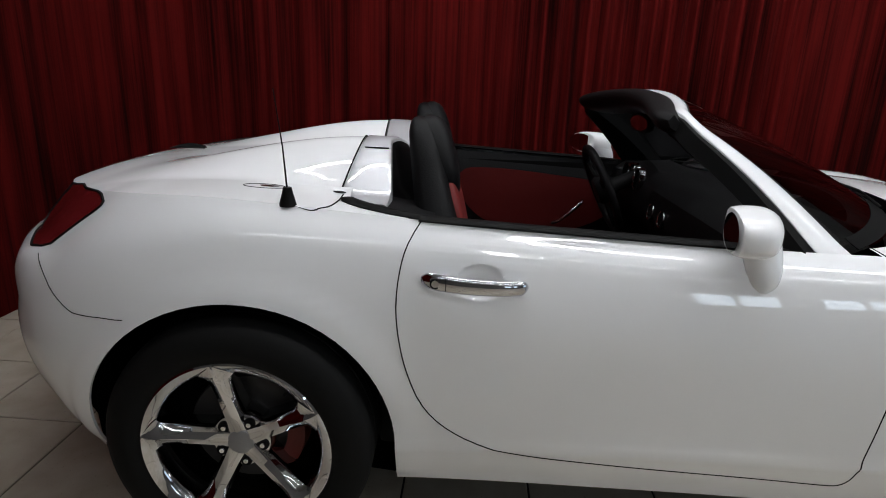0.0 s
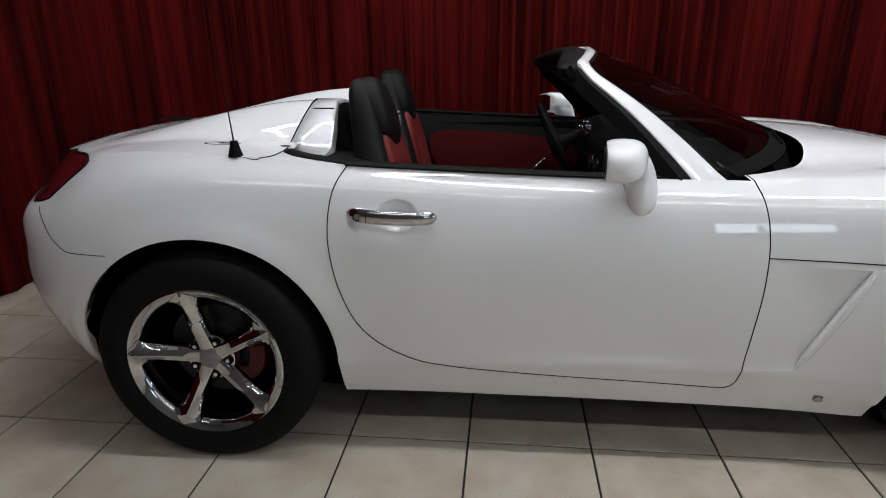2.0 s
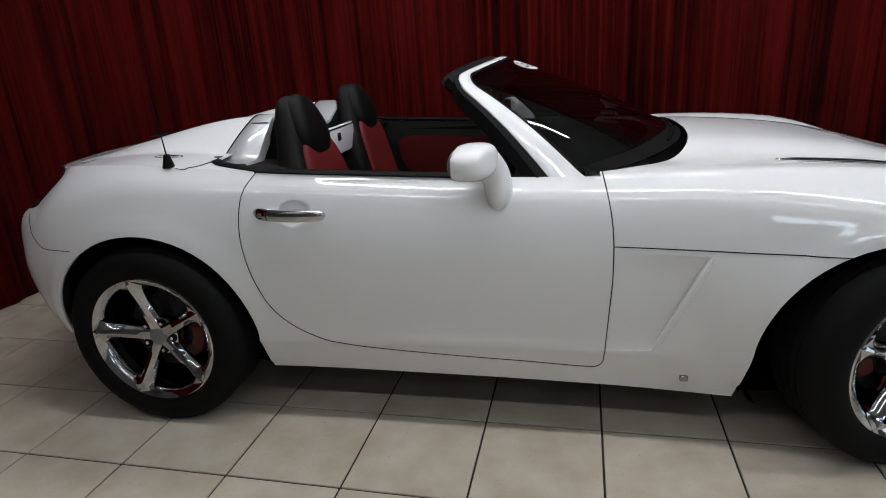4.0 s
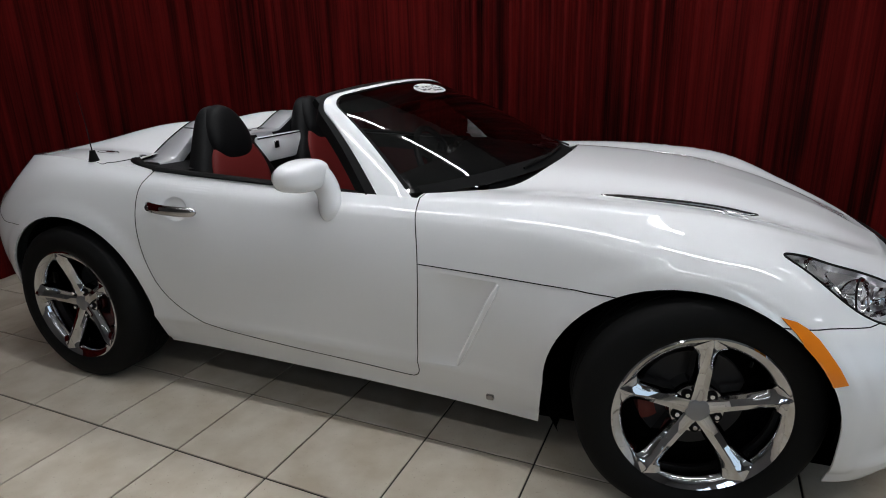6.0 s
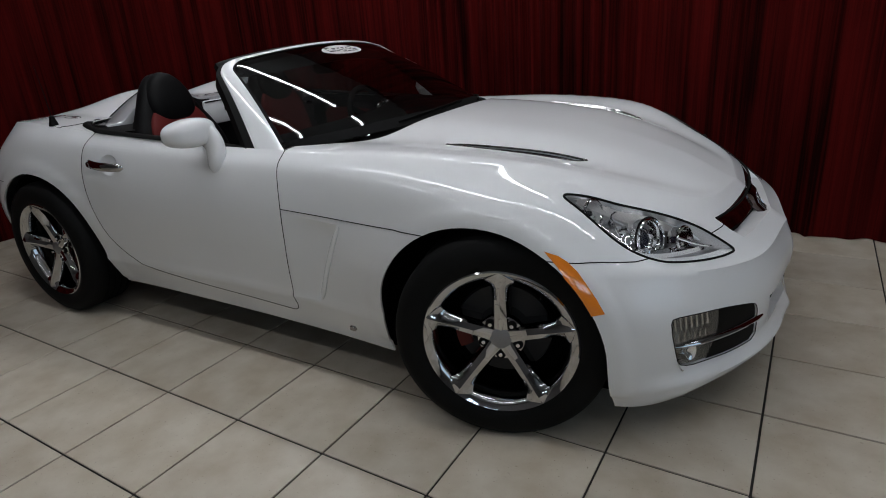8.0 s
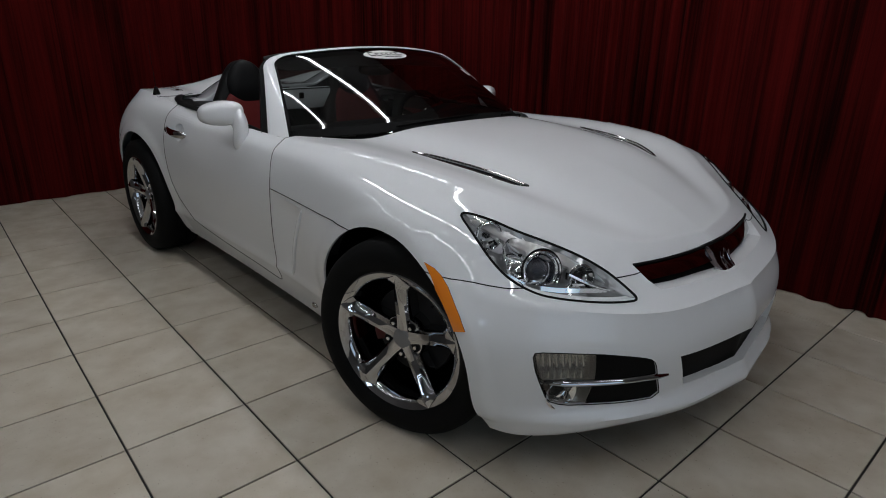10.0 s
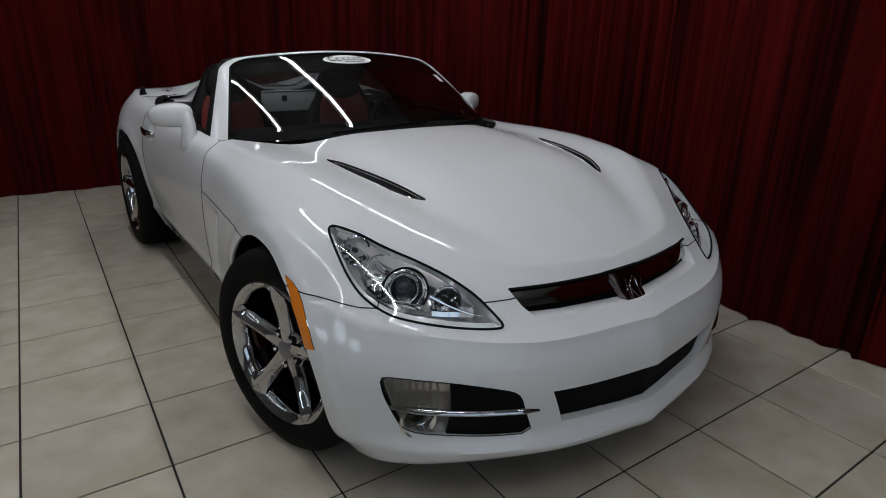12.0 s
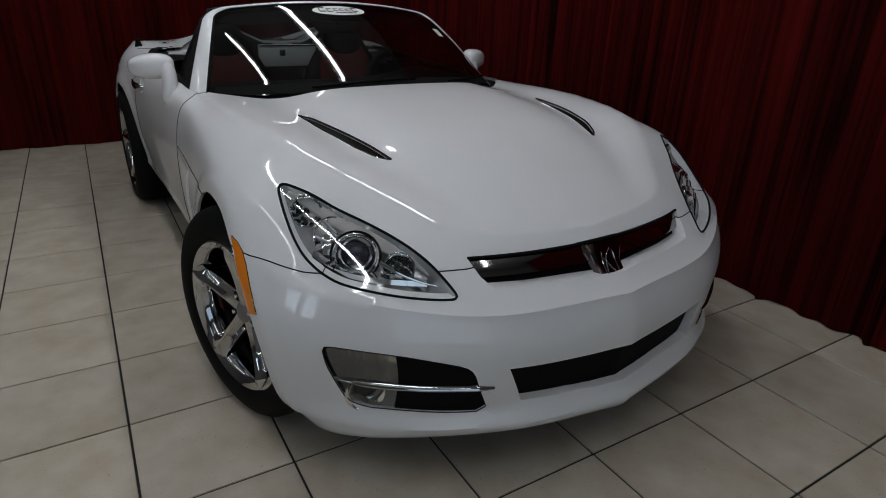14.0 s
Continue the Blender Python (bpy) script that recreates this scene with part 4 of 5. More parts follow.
for sgn in (-1, 1):
    bm = bmesh.new()
    tube(bm, [(.262 + .07 * k / 8, sgn * (.392 + .004 * k / 8), hoop(.392) + .004) for k in range(9)], .0022, 6)
    part("trim_slot", bm, GAP, trim)
    bm = bmesh.new()
    tube(bm, [(.252 - .030 * max(0, min(1, (a - .34) / .2)), sgn * a, hoop(a) + .002) for a in [.02 + .60 * k / 40 for k in range(41)]], .0026, 6)
    part("trim_gap", bm, GAP, trim)
    bm = bmesh.new()
    rows = []
    for k in range(31):
        a = .06 + .56 * k / 30
        z = hoop(a)
        g = .040 * max(0, min(1, (.34 - a) / .10))
        rows.append([(.337 + g, sgn * a, z - .010), (.346 + g, sgn * a, z - .03), (.352 + g, sgn * a, z - .075), (.366 + g, sgn * a, min(z - .10, .90)), (.40 + g * .6, sgn * a, .86), (.44, sgn * a, .83)])
    grid(bm, rows)
    bmesh.ops.recalc_face_normals(bm, faces=bm.faces)
    part("fairing_lining", bm, LEATHER, car, "black lining below the hoop trim")
for flip in (False, True):
    bm = bmesh.new()
    path = smooth_line([(.246, -.655, .930), (.30, -.698, .924), (.38, -.725, .915), (.47, -.742, .906)], 12)
    tube(bm, [p - Vector((0, 0, .006)) for p in path], [.006] + [.020] * 10 + [.012], 8, .40)
    part("quarter_seal", mirrored(bm) if flip else bm, PLASTIC, car)
    bm = bmesh.new()
    tube(bm, deck_line, [.0006 + .0014 * min(1, k / 8) for k in range(24)], 6)
    part("deck_gap", mirrored(bm) if flip else bm, GAP, car)
for flip in (False, True):
    bm = bmesh.new()
    tube(bm, bumper_seam, .0011, 6)
    part("bumper_seam", mirrored(bm) if flip else bm, GAP, car)
    bm = bmesh.new()
    bm.faces.new([bm.verts.new(p) for p in latch])
    part("latch_cover", mirrored(bm) if flip else bm, PLASTIC, car, "small black oval latch cover")
for sgn in (-1, 1):
    bm = bmesh.new()
    grid(bm, [[(.24, sgn * .48, .895), (.24, sgn * .70, .905)], [(.35, sgn * .48, .895), (.35, sgn * .735, .902)], [(.48, sgn * .46, .87), (.48, sgn * .745, .888)]])
    part("quarter_shelf", bm, LEATHER, car)
bm = bmesh.new()
box(bm, .452, .472, -.175, .175, .83, .955, .012, 2)
panel = part("centre_panel", bm, PAINT, car, "white panel between the seats")
bm = bmesh.new()
box(bm, .470, .478, -.052, -.018, .890, .925, .003, 1)
part("badge", bm, SMOKE, panel)
bm = bmesh.new()
box(bm, .4715, .4745, -.17, .17, .944, .950)
part("panel_trim", bm, GAP, panel)

# aerial
bm = bmesh.new()
lathe(bm, [(.0005, -.045), (.010, -.044), (.013, -.030), (.019, -.008), (.021, 0), (.0005, .001)], 24)
turned(bm, Matrix.Translation((.135, -.757, .922)) @ Matrix.Rotation(radians(-90), 4, "X"))
aerial = part("aerial_base", bm, PLASTIC, car, "black whip aerial on the wing")
bm = bmesh.new()
tube(bm, [(.135, -.757, .955), (.128, -.757, 1.06), (.112, -.757, 1.19)], [.0026, .0018, .0012], 8)
part("aerial_whip", bm, PLASTIC, aerial)
bm = bmesh.new()
grid(bm, [[(-.53 + .13 * i / 8, y * (1 - .5 * i / 8), .928 + .018 * math.sin(i / 8 * 2.6) * (1 - abs(y) / .022) + .004) for y in (-.021, -.012, 0, .012, .021)] for i in range(9)])
for v in bm.verts:
    v.co.y += .06
part("roof_fin", bm, PLASTIC, car, "low black aerial fin on the rear deck")
bm = bmesh.new()
tube(bm, fuel_ring, .0014, 6, caps=False)
fuel_flap = part("fuel_flap_gap", bm, GAP, car)
bm = bmesh.new()
bm.faces.new([bm.verts.new(p) for p in fuel_disc])
part("fuel_flap_badge", bm, SMOKE, fuel_flap)

# ---- under the body ----
for x, r in ((0.02, .392), (2.368, .392)):
    for sgn in (-1, 1):
        bm = bmesh.new()
        rows = []
        for k in range(25):
            a = math.pi * (1.25 * k / 24 - .07)
            y0 = .785 + .06 * max(0, math.sin(a))
            rows.append([(x + r * math.cos(a) * 1.02, sgn * y0, .33 + r * math.sin(a) * .97), (x + r * math.cos(a) * 1.06, sgn * (y0 - .04), .33 + r * math.sin(a) * 1.0), (x + r * math.cos(a) * 1.06, sgn * .50, .33 + r * math.sin(a))])
        grid(bm, rows)
        c = bm.verts.new((x, sgn * .50, .33))
        back = [v for v in bm.verts if abs(abs(v.co.y) - .50) < 1e-4 and v != c]
        back.sort(key=lambda v: math.atan2(v.co.z - .33, v.co.x - x) if v.co.z > .2 or v.co.x > x else math.atan2(v.co.z - .33, v.co.x - x) + 6.2832)
        for a, b in zip(back, back[1:]):
            bm.faces.new([c, a, b])
        part("wheel_liner", bm, DARK, car)
bm = bmesh.new()
grid(bm, [[(-.68, -.36, .295), (-.68, .36, .295)], [(-.57, -.58, .292), (-.57, .58, .292)], [(-.4, -.72, .262), (-.4, .72, .262)], [(.42, -.755, .19), (.42, .755, .19)], [(1.9, -.76, .16), (1.9, .76, .16)], [(2.80, -.70, .14), (2.80, .70, .14)], [(3.08, -.30, .145), (3.08, .30, .145)]])
part("underbody", bm, DARK, car)
for flip in (False, True):
    bm = bmesh.new()
    box(bm, 1.797, 1.822, -.811, -.795, .212, .232, .003, 1)
    part("sill_badge", mirrored(bm) if flip else bm, SMOKE, car, "small grey badge on the sill")


# ---- wheels ----
# along a spoke: radius, half-width of the flat top, half-width at the foot, offsets of top and foot
SPOKE = [(.028, .021, .036, -.076, -.052), (.060, .0185, .0290, -.081, -.060), (.090, .0180, .0280, -.086, -.066), (.120, .0170, .0275, -.092, -.073), (.150, .0155, .0280, -.099, -.081),
         (.178, .0135, .0300, -.107, -.090), (.192, .0115, .0350, -.1115, -.097), (.202, .0095, .0450, -.1135, -.104), (.211, .0075, .0350, -.1155, -.1105), (.222, .0040, .0170, -.1170, -.1140), (.232, .0006, .0020, -.1175, -.1165)]


def wheel(x, y, turn, first, caliper):
    hub = new("wheel")
    hub.parent = car
    hub.matrix_basis = pose(x, y, 0.333, 0, 0, turn)
    tagged(hub, "five-spoke chrome wheel with a black tyre")
    bm = bmesh.new()
    prof = [(.222, -.090), (.236, -.114), (.25, -.121), (.27, -.124), (.30, -.121), (.318, -.110), (.328, -.098), (.333, -.075)]
    for o in (-.045, -.012, .022, .055):
        prof += [(.334, o - .018), (.334, o + .008), (.327, o + .009), (.327, o + .013)]
    prof += [(.333, .075), (.328, .098), (.318, .110), (.30, .121), (.27, .124), (.236, .114), (.222, .09)]
    lathe(bm, prof, 96)
    part("tyre", bm, RUBBER, hub)
    bm = bmesh.new()
    lathe(bm, [(.231, -.094), (.2375, -.108), (.2365, -.1145), (.232, -.1172), (.2240, -.1128), (.2145, -.1072), (.2095, -.1030), (.2060, -.096), (.2015, -.080), (.1985, -.06), (.1985, .0), (.206, .08), (.228, .1)], 96)
    rim = part("rim", bm, CHROME, hub, "polished chrome rim")
    for k in range(5):
        bm = bmesh.new()
        rows = []
        for r, t, w, o, d in SPOKE:
            e = (t + w) / 2
            rows.append([(r, d + 0.045, -w * .95), (r, d + .006, -w), (r, d, -w * .98), (r, (o + d) / 2 + .001, -e), (r, o, -t), (r, o - .0065 * min(1, t / .012), 0), (r, o, t), (r, (o + d) / 2 + .001, e), (r, d, w * .98), (r, d + .006, w), (r, d + 0.045, w * .95)])
        grid(bm, rows)
        bmesh.ops.rotate(bm, verts=bm.verts, cent=(0, 0, 0), matrix=Matrix.Rotation(radians(-(72 * k + first)), 3, "Y"))
        bmesh.ops.recalc_face_normals(bm, faces=bm.faces)
        part("spoke", bm, CHROME, rim)
    bm = bmesh.new()
    lathe(bm, [(.0005, -.083), (.029, -.083), (.033, -.080), (.034, -.070)], 48)
    part("hub_cap", bm, CAP, rim, "grey centre cap")
    bm = bmesh.new()
    lathe(bm, [(.030, -.0745), (.060, -.0735), (.073, -.069), (.079, -.056), (.081, -.01)], 60)
    part("hub", bm, CHROME, rim)
    for k in range(5):
        a = radians(72 * k + first + 36)
        bm = bmesh.new()
        lathe(bm, [(.0005, -.083), (.0060, -.083), (.0078, -.079), (.0078, -.06)], 12)
        turned(bm, Matrix.Translation((.0555 * math.cos(a), 0, .0555 * math.sin(a))))
        part("lug_nut", bm, CHROME, rim)
        bm = bmesh.new()
        lathe(bm, [(.0070, -.0762), (.0140, -.0775), (.0152, -.0765), (.0155, -.05)], 20)
        turned(bm, Matrix.Translation((.0555 * math.cos(a), 0, .0555 * math.sin(a))))
        part("lug_well", bm, GAP, rim)
    bm = bmesh.new()
    tube(bm, [(.125, -.075, .150), (.118, -.088, .142)], .004, 6)
    part("valve", bm, PLASTIC, rim)
    bm = bmesh.new()
    lathe(bm, [(.05, -.012), (.148, -.012), (.150, -.008), (.150, .010), (.05, .012)], 56, True)
    part("brake_disc", bm, DISC, hub)
    bm = bmesh.new()
    rows = []
    for k in range(9):
        a = radians(caliper - 20 + 40 * k / 8)
        rows.append([(r * math.cos(a), o, r * math.sin(a)) for r, o in ((.105, -.030), (.125, -.036), (.150, -.030), (.154, .03), (.11, .03))])
    vs = grid(bm, rows, close_v=True)
    bm.faces.new(vs[0])
    bm.faces.new(vs[-1])
    bmesh.ops.recalc_face_normals(bm, faces=bm.faces)
    part("brake_caliper", bm, CALIPER, hub, "dull red brake caliper")
    bm = bmesh.new()
    lathe(bm, [(.0005, .03), (.215, .035), (.215, .05), (.0005, .05)], 40)
    part("back_plate", bm, DARK, hub)


for x, first, cal, steer in ((0.018, 101, -12, 0), (2.40, 88, 185, 15)):
    wheel(x, -.775, steer, first, cal)
    wheel(x, .775, 180 + steer, first + 9, 180 - cal)

# ---- the room ----
def tile_material(name):
    """Cream glazed tile, each a little different, mottled and scuffed."""
    m = bpy.data.materials.new(name)
    m.use_nodes = True
    nt = m.node_tree
    b = nt.nodes["Principled BSDF"]
    tc = nt.nodes.new("ShaderNodeTexCoord")
    info = nt.nodes.new("ShaderNodeObjectInfo")
    shift = nt.nodes.new("ShaderNodeVectorMath")
    shift.operation = "MULTIPLY_ADD"
    shift.inputs[1].default_value = (1, 1, 1)
    far = nt.nodes.new("ShaderNodeMath")
    far.operation = "MULTIPLY"
    far.inputs[1].default_value = 60
    nt.links.new(info.outputs["Random"], far.inputs[0])
    nt.links.new(tc.outputs["Object"], shift.inputs[0])
    nt.links.new(far.outputs[0], shift.inputs[2])
    cloud, speck, scuff = (nt.nodes.new("ShaderNodeTexNoise") for _ in range(3))
    for node, scale, detail in ((cloud, 7, 4), (speck, 130, 3), (scuff, 22, 6)):
        node.inputs["Scale"].default_value, node.inputs["Detail"].default_value = scale, detail
        nt.links.new(shift.outputs[0], node.inputs["Vector"])
    ramp = nt.nodes.new("ShaderNodeValToRGB")
    ramp.color_ramp.elements[0].position, ramp.color_ramp.elements[0].color = 0.30, (0.455, 0.392, 0.300, 1)
    ramp.color_ramp.elements[1].position, ramp.color_ramp.elements[1].color = 0.66, (0.580, 0.528, 0.440, 1)
    nt.links.new(cloud.outputs["Fac"], ramp.inputs["Fac"])
    dirt = nt.nodes.new("ShaderNodeValToRGB")
    dirt.color_ramp.elements[0].position, dirt.color_ramp.elements[0].color = 0.24, (0.55, 0.52, 0.48, 1)
    dirt.color_ramp.elements[1].position, dirt.color_ramp.elements[1].color = 0.33, (1, 1, 1, 1)
    nt.links.new(speck.outputs["Fac"], dirt.inputs["Fac"])
    mul = nt.nodes.new("ShaderNodeMix")
    mul.data_type, mul.blend_type = "RGBA", "MULTIPLY"
    mul.inputs["Factor"].default_value = 1
    nt.links.new(ramp.outputs["Color"], mul.inputs["A"])
    nt.links.new(dirt.outputs["Color"], mul.inputs["B"])
    tone = nt.nodes.new("ShaderNodeHueSaturation")
    val = nt.nodes.new("ShaderNodeMapRange")
    val.inputs["To Min"].default_value, val.inputs["To Max"].default_value = 0.92, 1.05
    nt.links.new(info.outputs["Random"], val.inputs["Value"])
    nt.links.new(val.outputs[0], tone.inputs["Value"])
    nt.links.new(mul.outputs["Result"], tone.inputs["Color"])
    nt.links.new(tone.outputs["Color"], b.inputs["Base Color"])
    rough = nt.nodes.new("ShaderNodeMapRange")
    rough.inputs["To Min"].default_value, rough.inputs["To Max"].default_value = 0.26, 0.55
    nt.links.new(scuff.outputs["Fac"], rough.inputs["Value"])
    nt.links.new(rough.outputs[0], b.inputs["Roughness"])
    bp = nt.nodes.new("ShaderNodeBump")
    bp.inputs["Strength"].default_value, bp.inputs["Distance"].default_value = 0.12, 0.002
    nt.links.new(scuff.outputs["Fac"], bp.inputs["Height"])
    nt.links.new(bp.outputs["Normal"], b.inputs["Normal"])
    return m


def cloth_material(name):
    """Dull red cloth; dark upright streaks in its colour stand in for shade between folds."""
    m = bpy.data.materials.new(name)
    m.use_nodes = True
    nt = m.node_tree
    b = nt.nodes["Principled BSDF"]
    b.inputs["Roughness"].default_value = 0.9
    b.inputs["Specular IOR Level"].default_value = 0.03
    tc = nt.nodes.new("ShaderNodeTexCoord")
    streaks = []
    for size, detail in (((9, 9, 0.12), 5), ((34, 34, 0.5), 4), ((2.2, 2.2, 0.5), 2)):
        mp = nt.nodes.new("ShaderNodeMapping")
        mp.inputs["Scale"].default_value = size
        tex = nt.nodes.new("ShaderNodeTexNoise")
        tex.inputs["Scale"].default_value = 1.6
        tex.inputs["Detail"].default_value = detail
        tex.inputs["Roughness"].default_value = 0.7
        nt.links.new(tc.outputs["Object"], mp.inputs["Vector"])
        nt.links.new(mp.outputs["Vector"], tex.inputs["Vector"])
        streaks.append(tex)
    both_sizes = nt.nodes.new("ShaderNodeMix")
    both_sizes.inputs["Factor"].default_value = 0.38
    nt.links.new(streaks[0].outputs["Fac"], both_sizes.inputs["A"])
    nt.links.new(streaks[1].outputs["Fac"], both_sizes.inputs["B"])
    fold_shade = nt.nodes.new("ShaderNodeMix")
    fold_shade.inputs["Factor"].default_value = 0.25
    nt.links.new(both_sizes.outputs["Result"], fold_shade.inputs["A"])
    nt.links.new(streaks[2].outputs["Fac"], fold_shade.inputs["B"])
    weave = nt.nodes.new("ShaderNodeTexNoise")
    weave.inputs["Scale"].default_value = 160
    # the ramp's near-black end is fold shade painted into the red
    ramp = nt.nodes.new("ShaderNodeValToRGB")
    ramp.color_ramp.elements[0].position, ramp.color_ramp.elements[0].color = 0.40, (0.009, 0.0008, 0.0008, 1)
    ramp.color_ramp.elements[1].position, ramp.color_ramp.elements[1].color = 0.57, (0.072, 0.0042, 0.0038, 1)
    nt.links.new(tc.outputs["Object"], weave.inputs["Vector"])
    nt.links.new(fold_shade.outputs["Result"], ramp.inputs["Fac"])
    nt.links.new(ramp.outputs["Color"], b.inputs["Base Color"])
    bp = nt.nodes.new("ShaderNodeBump")
    bp.inputs["Strength"].default_value = 0.3
    bp.inputs["Distance"].default_value = 0.002
    nt.links.new(weave.outputs["Fac"], bp.inputs["Height"])
    nt.links.new(bp.outputs["Normal"], b.inputs["Normal"])
    return m


TILE = tile_material("floor_tile")
GROUT = material("grout", (0.022, 0.020, 0.018), 0.9, grain=0.3, scale=80)
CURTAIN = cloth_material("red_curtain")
WALL = material("wall_paint", (0.16, 0.155, 0.15), 0.8, grain=0.05, scale=20)
CEIL = material("ceiling_paint", (0.32, 0.32, 0.315), 0.9, grain=0.04, scale=6)
TUBE = glow_material("tube_glow", (0.945, 0.961, 0.990), LAMP_POWER)
SIDE_TUBE = glow_material("side_tube_glow", (0.945, 0.961, 0.990), LAMP_POWER * 0.42)
# same tubes set weak, to balance the light on flank and front
DIM_TUBE = glow_material("dim_tube_glow", (0.945, 0.961, 0.990), LAMP_POWER * 0.2)
DAY = glow_material("daylight", (0.72, 0.86, 1.0), 5.0)
# weak bluish glow for the added fill panes on the east wall
FILL_DAY = glow_material("fill_daylight", (0.64, 0.82, 1.0), 1.2)

PITCH = 0.39
bm = bmesh.new()
box(bm, -3.2, 7.6, -4.7, 3.4, -0.12, -0.006)
floor = tagged(part("floor", bm, GROUT), "pale beige square ceramic floor tiles with dark joints", "floor", kind="structure")


def tile_mesh():
    bm = bmesh.new()
    h = PITCH / 2 - 0.0034
    box(bm, -h, h, -h, h, -0.0058, 0, 0.0015, 1)
    me = bpy.data.meshes.new("tile")
    for f in bm.faces:
        f.smooth = False
    bm.to_mesh(me)
    bm.free()
    me.materials.append(TILE)
    return me


def curtain(name, line, z0, z1, label):
    """Hanging cloth along a line on the floor: wide soft folds, a tightly pleated stretch, and a few deep tucks."""
    pts = [Vector((p.x, p.y, 0)) for p in smooth_line([(*p, 0) for p in line], 60)]
    run = [0]
    for a, b in zip(pts, pts[1:]):
        run.append(run[-1] + (b - a).length)
    total = run[-1]
    n = int(total / 0.009)
    bm = bmesh.new()
    rows = []
    k = 0
    for i in range(n + 1):
        d = total * i / n
        while k < len(run) - 2 and run[k + 1] < d:
            k += 1
        p = pts[k].lerp(pts[k + 1], (d - run[k]) / max(1e-6, run[k + 1] - run[k]))
        t = (pts[k + 1] - pts[k]).normalized()
        nrm = Vector((-t.y, t.x, 0))
        tight = 0.0
        if p.y > 2.3:
            tight = 1 / (1 + math.exp(-(p.x - 0.35) / 0.06)) / (1 + math.exp((p.x - 1.95) / 0.06))
        row = []
        for j in range(13):
            h = j / 12
            o = (1 - tight) * (0.011 * math.sin(6.283 * d / 0.31 + 1.9 * math.sin(d * 1.7) + 0.4 * h) + 0.005 * math.sin(6.283 * d / 0.13 + 2.3 * math.sin(d * 3.1)))
            o += tight * (0.024 * math.sin(6.283 * d / 0.082 + 1.2 * math.sin(d * 7.3)) + 0.010 * math.sin(6.283 * d / 0.21 + 0.5 * h))
            if p.y > 2.3:
                o += 0.014 / (1 + math.exp(-(p.x - 2.45) / 0.12)) * math.sin(6.283 * d / 0.17 + 1.4 * math.sin(d * 2.3))
            for x0 in (-1.05, -0.35, 0.28, 2.35, 2.80, 3.4):
                if p.y > 2.2:
                    o -= 0.035 * math.exp(-((p.x - x0) / 0.018) ** 2)
            o += 0.02 * noise.noise((d * 1.1, h * 0.5, 3.0)) + 0.006 * (1 - h) * noise.noise((d * 6, h * 2, 8.0))
            row.append(p + nrm * o + Vector((0, 0, z0 + (z1 - z0) * h)))
        rows.append(row)
    grid(bm, rows)
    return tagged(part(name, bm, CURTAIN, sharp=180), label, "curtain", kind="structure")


curtain("curtain", [(-2.1, -1.35), (-2.1, -0.8), (-2.1, 0.0), (-2.12, 1.2), (-2.0, 2.0), (-1.5, 2.5), (-0.6, 2.6), (1.0, 2.58), (2.5, 2.6), (4.0, 2.65), (6.5, 2.7)], 0.004, 2.98,
        "floor-length dark red curtain hanging in soft folds")

for name, b in (("wall_west", (-3.2, -3.05, -4.7, 3.4)), ("wall_north", (-3.05, 7.45, 3.25, 3.4)), ("wall_east", (7.45, 7.6, -4.7, 3.4)), ("wall_south", (-3.05, 7.45, -4.7, -4.55))):
    bm = bmesh.new()
    box(bm, b[0], b[1], b[2], b[3], 0, CEILING)
    tagged(part(name, bm, WALL), "plain painted showroom wall", "wall", kind="structure")
bm = bmesh.new()
box(bm, -3.2, 7.6, -4.7, 3.4, CEILING, CEILING + 0.1)
tagged(part("ceiling", bm, CEIL), "plain pale ceiling", "ceiling", kind="structure")


def tube_light(x0, x1, y, glow):
    bm = bmesh.new()
    box(bm, x0 - 0.03, x1 + 0.03, y - 0.085, y + 0.085, CEILING - 0.055, CEILING, 0.006, 1)
    ob = part("ceiling_light", bm, WALL)
    tagged(ob, "long white fluorescent ceiling light strip, the far front ones added as fill", "lamp", "ceiling light strips")
    bm = bmesh.new()
    box(bm, x0, x1, y - 0.026, y + 0.026, CEILING - 0.085, CEILING - 0.056, 0.010, 2)
    part("diffuser", bm, glow, ob)
    return ob


# the last span of the first three rows is unseen, added to light the nose
for y, spans in ((1.40, ((-1.40, 0.95), (1.12, 2.30), (3.70, 6.05))), (0.15, ((-0.42, 1.95), (2.10, 4.45), (4.60, 6.95))), (-1.50, ((-1.30, 1.05), (1.20, 3.55), (3.70, 6.05))), (-3.2, ((1.0, 3.35),))):
    for x0, x1 in spans:
        tube_light(x0, x1, y, DIM_TUBE if y < -3 or (x0 > 3 and y < 1) else SIDE_TUBE if y < -1 or x0 > 3 else TUBE)


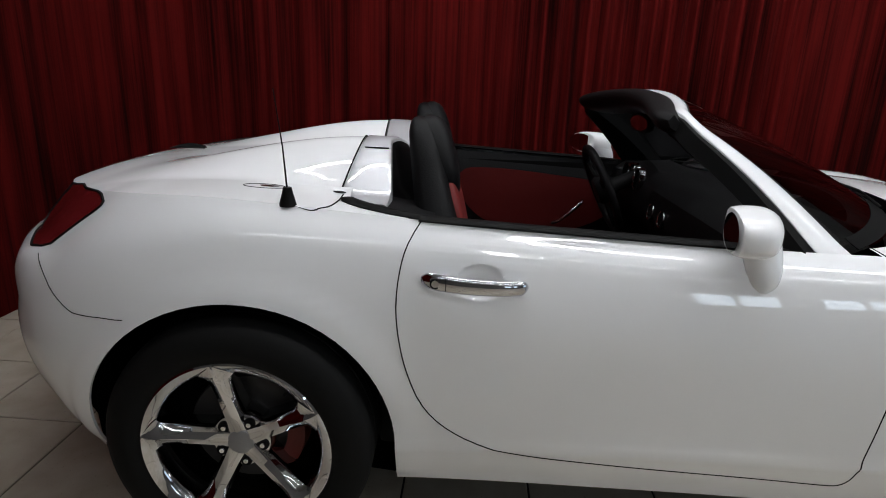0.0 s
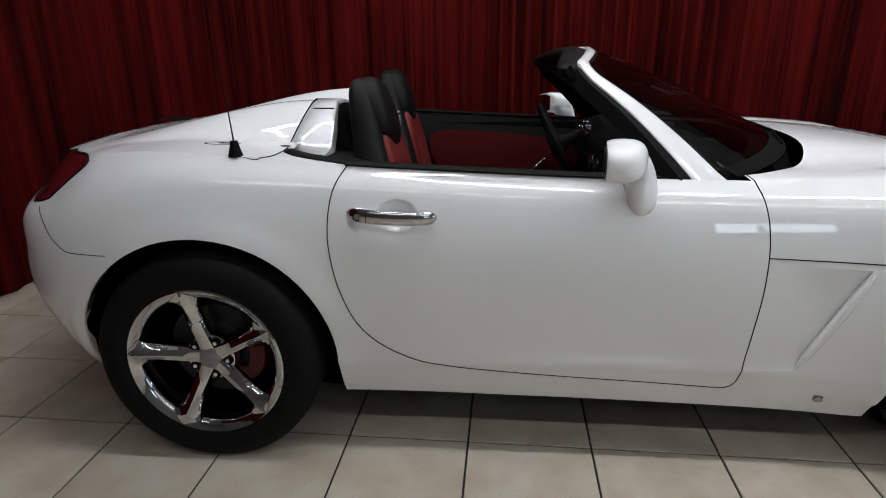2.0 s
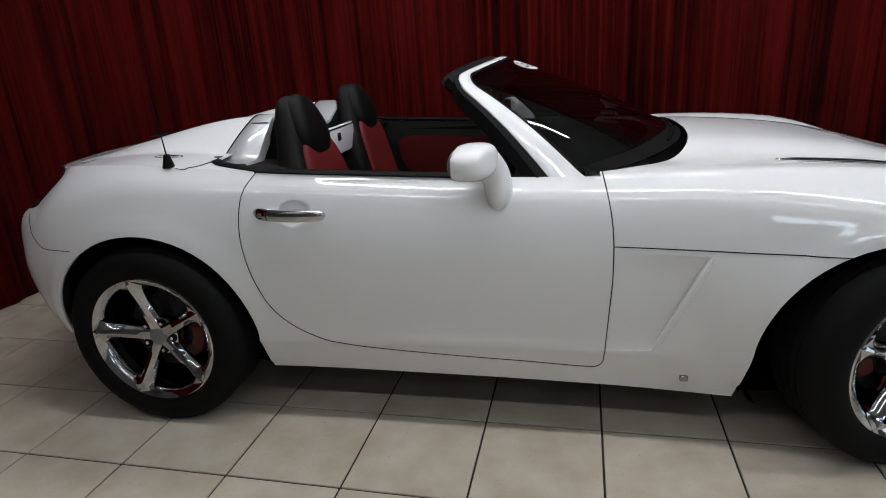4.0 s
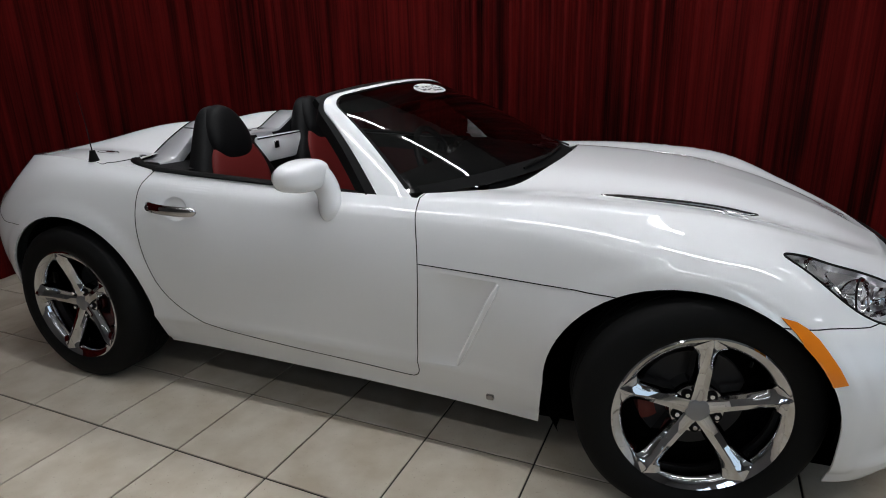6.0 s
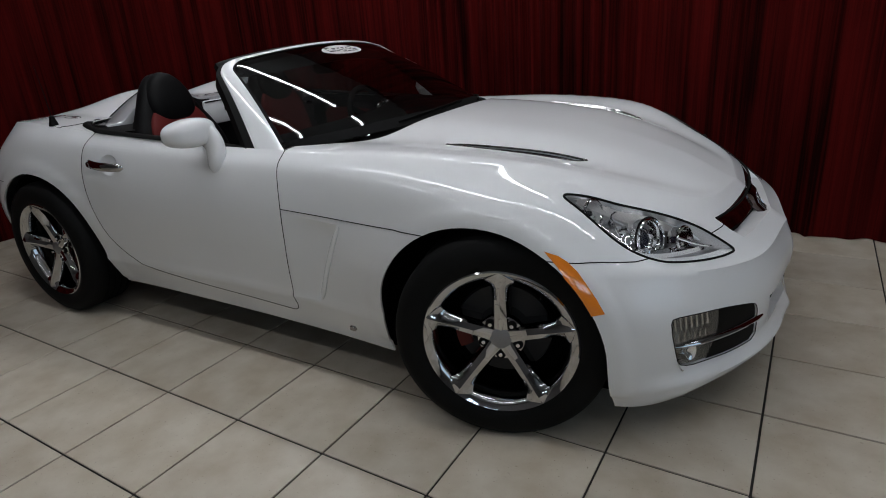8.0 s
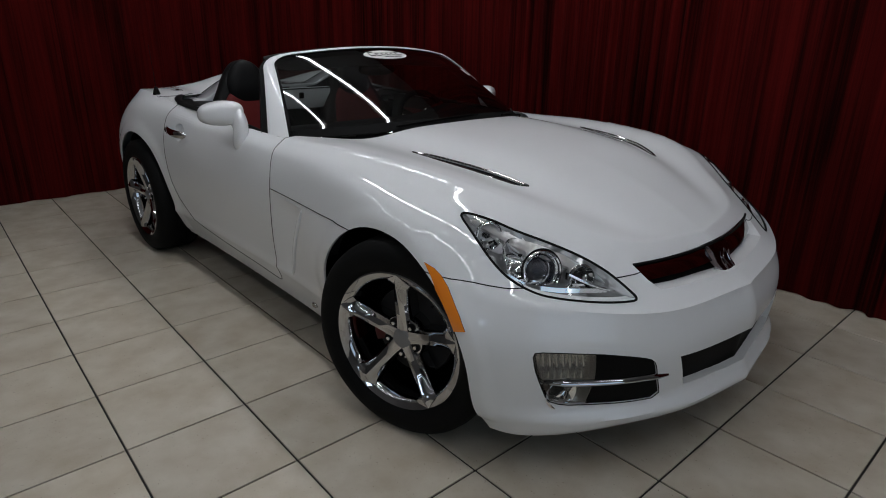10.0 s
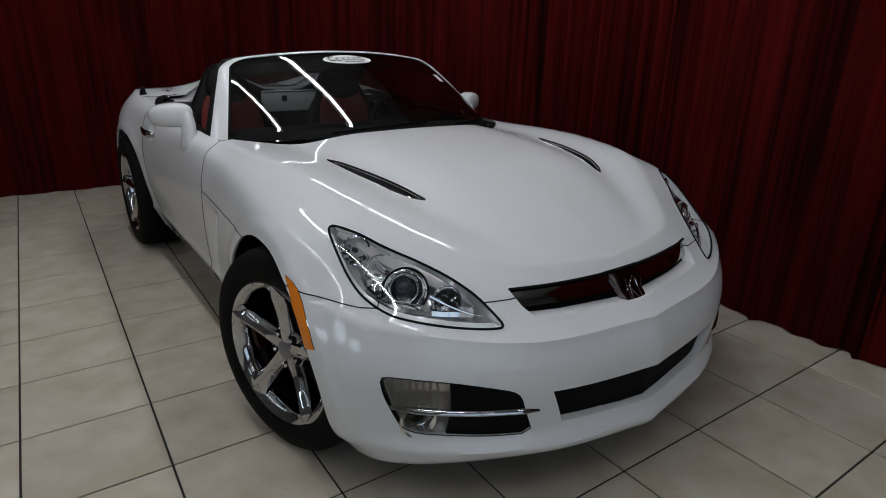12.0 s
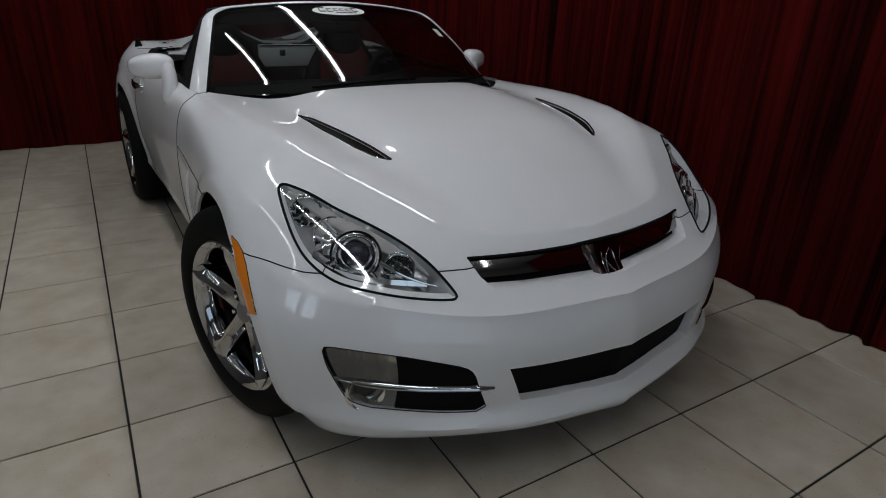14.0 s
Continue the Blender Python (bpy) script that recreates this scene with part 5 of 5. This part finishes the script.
def window(name, at, wide, tall, turn, glow):
    """A window with four bright panes in a pale frame, on the inner face of a wall."""
    ob = new(name)
    ob.matrix_world = at @ Matrix.Rotation(radians(turn), 4, "Z")
    tagged(ob, "bluish daylit panes in a pale frame, the widest added as fill", "window", kind="structure")
    bm = bmesh.new()
    for x0, x1, z0, z1 in ((-wide / 2, wide / 2, 0, .05), (-wide / 2, wide / 2, tall - .05, tall), (-wide / 2, -wide / 2 + .05, .05, tall - .05), (wide / 2 - .05, wide / 2, .05, tall - .05),
                           (-.025, .025, .05, tall - .05)):
        box(bm, x0, x1, 0, .05, z0, z1)
    part("window_frame", bm, WALL, ob)
    for sgn in (-1, 1):
        bm = bmesh.new()
        a, b = sorted((sgn * .027, sgn * (wide / 2 - .052)))
        box(bm, a, b, .005, .02, .052, tall - .052)
        part("pane", bm, glow, ob)


window("window_1", Matrix.Translation((3.3, -4.545, 1.25)), 0.9, 0.8, 0, DAY)
window("window_2", Matrix.Translation((4.5, -4.545, 1.25)), 0.9, 0.8, 0, DAY)
# unseen wide glazing, added to give the nose a bluish fill
window("fill_window", Matrix.Translation((7.445, -0.7, 0.4)), 3.4, 2.0, 90, FILL_DAY)

# tiles away from the car, in one sheet
verts, faces = [], []
h = PITCH / 2 - 0.0034
for i in range(-8, 19):
    for j in range(-12, 9):
        if -6 <= i < 12 and -7 <= j < 9:
            continue
        x, y, n = (i + 0.5) * PITCH, (j + 0.5) * PITCH, len(verts)
        if not (-3.02 < x - h and x + h < 7.42 and y - h > -4.52 and y + h < 3.22):
            continue
        verts += [(x + a * h, y + b * h, z) for z in (-0.0058, 0) for a, b in ((-1, -1), (1, -1), (1, 1), (-1, 1))]
        faces += [[n + k for k in f] for f in ((4, 5, 6, 7), (0, 1, 5, 4), (1, 2, 6, 5), (2, 3, 7, 6), (3, 0, 4, 7))]
field = bpy.data.meshes.new("tile_field")
field.from_pydata(verts, [], faces)
field.materials.append(TILE)
far_tiles = new("tile_field", field)
far_tiles.parent = floor
tagged(far_tiles, "pale beige tiles away from the car", kind="stuff")

tile = tile_mesh()
for i in range(-6, 12):
    for j in range(-7, 9):
        ob = new("tile", tile)
        ob.parent = floor
        ob.location = ((i + 0.5) * PITCH, (j + 0.5) * PITCH, 0)
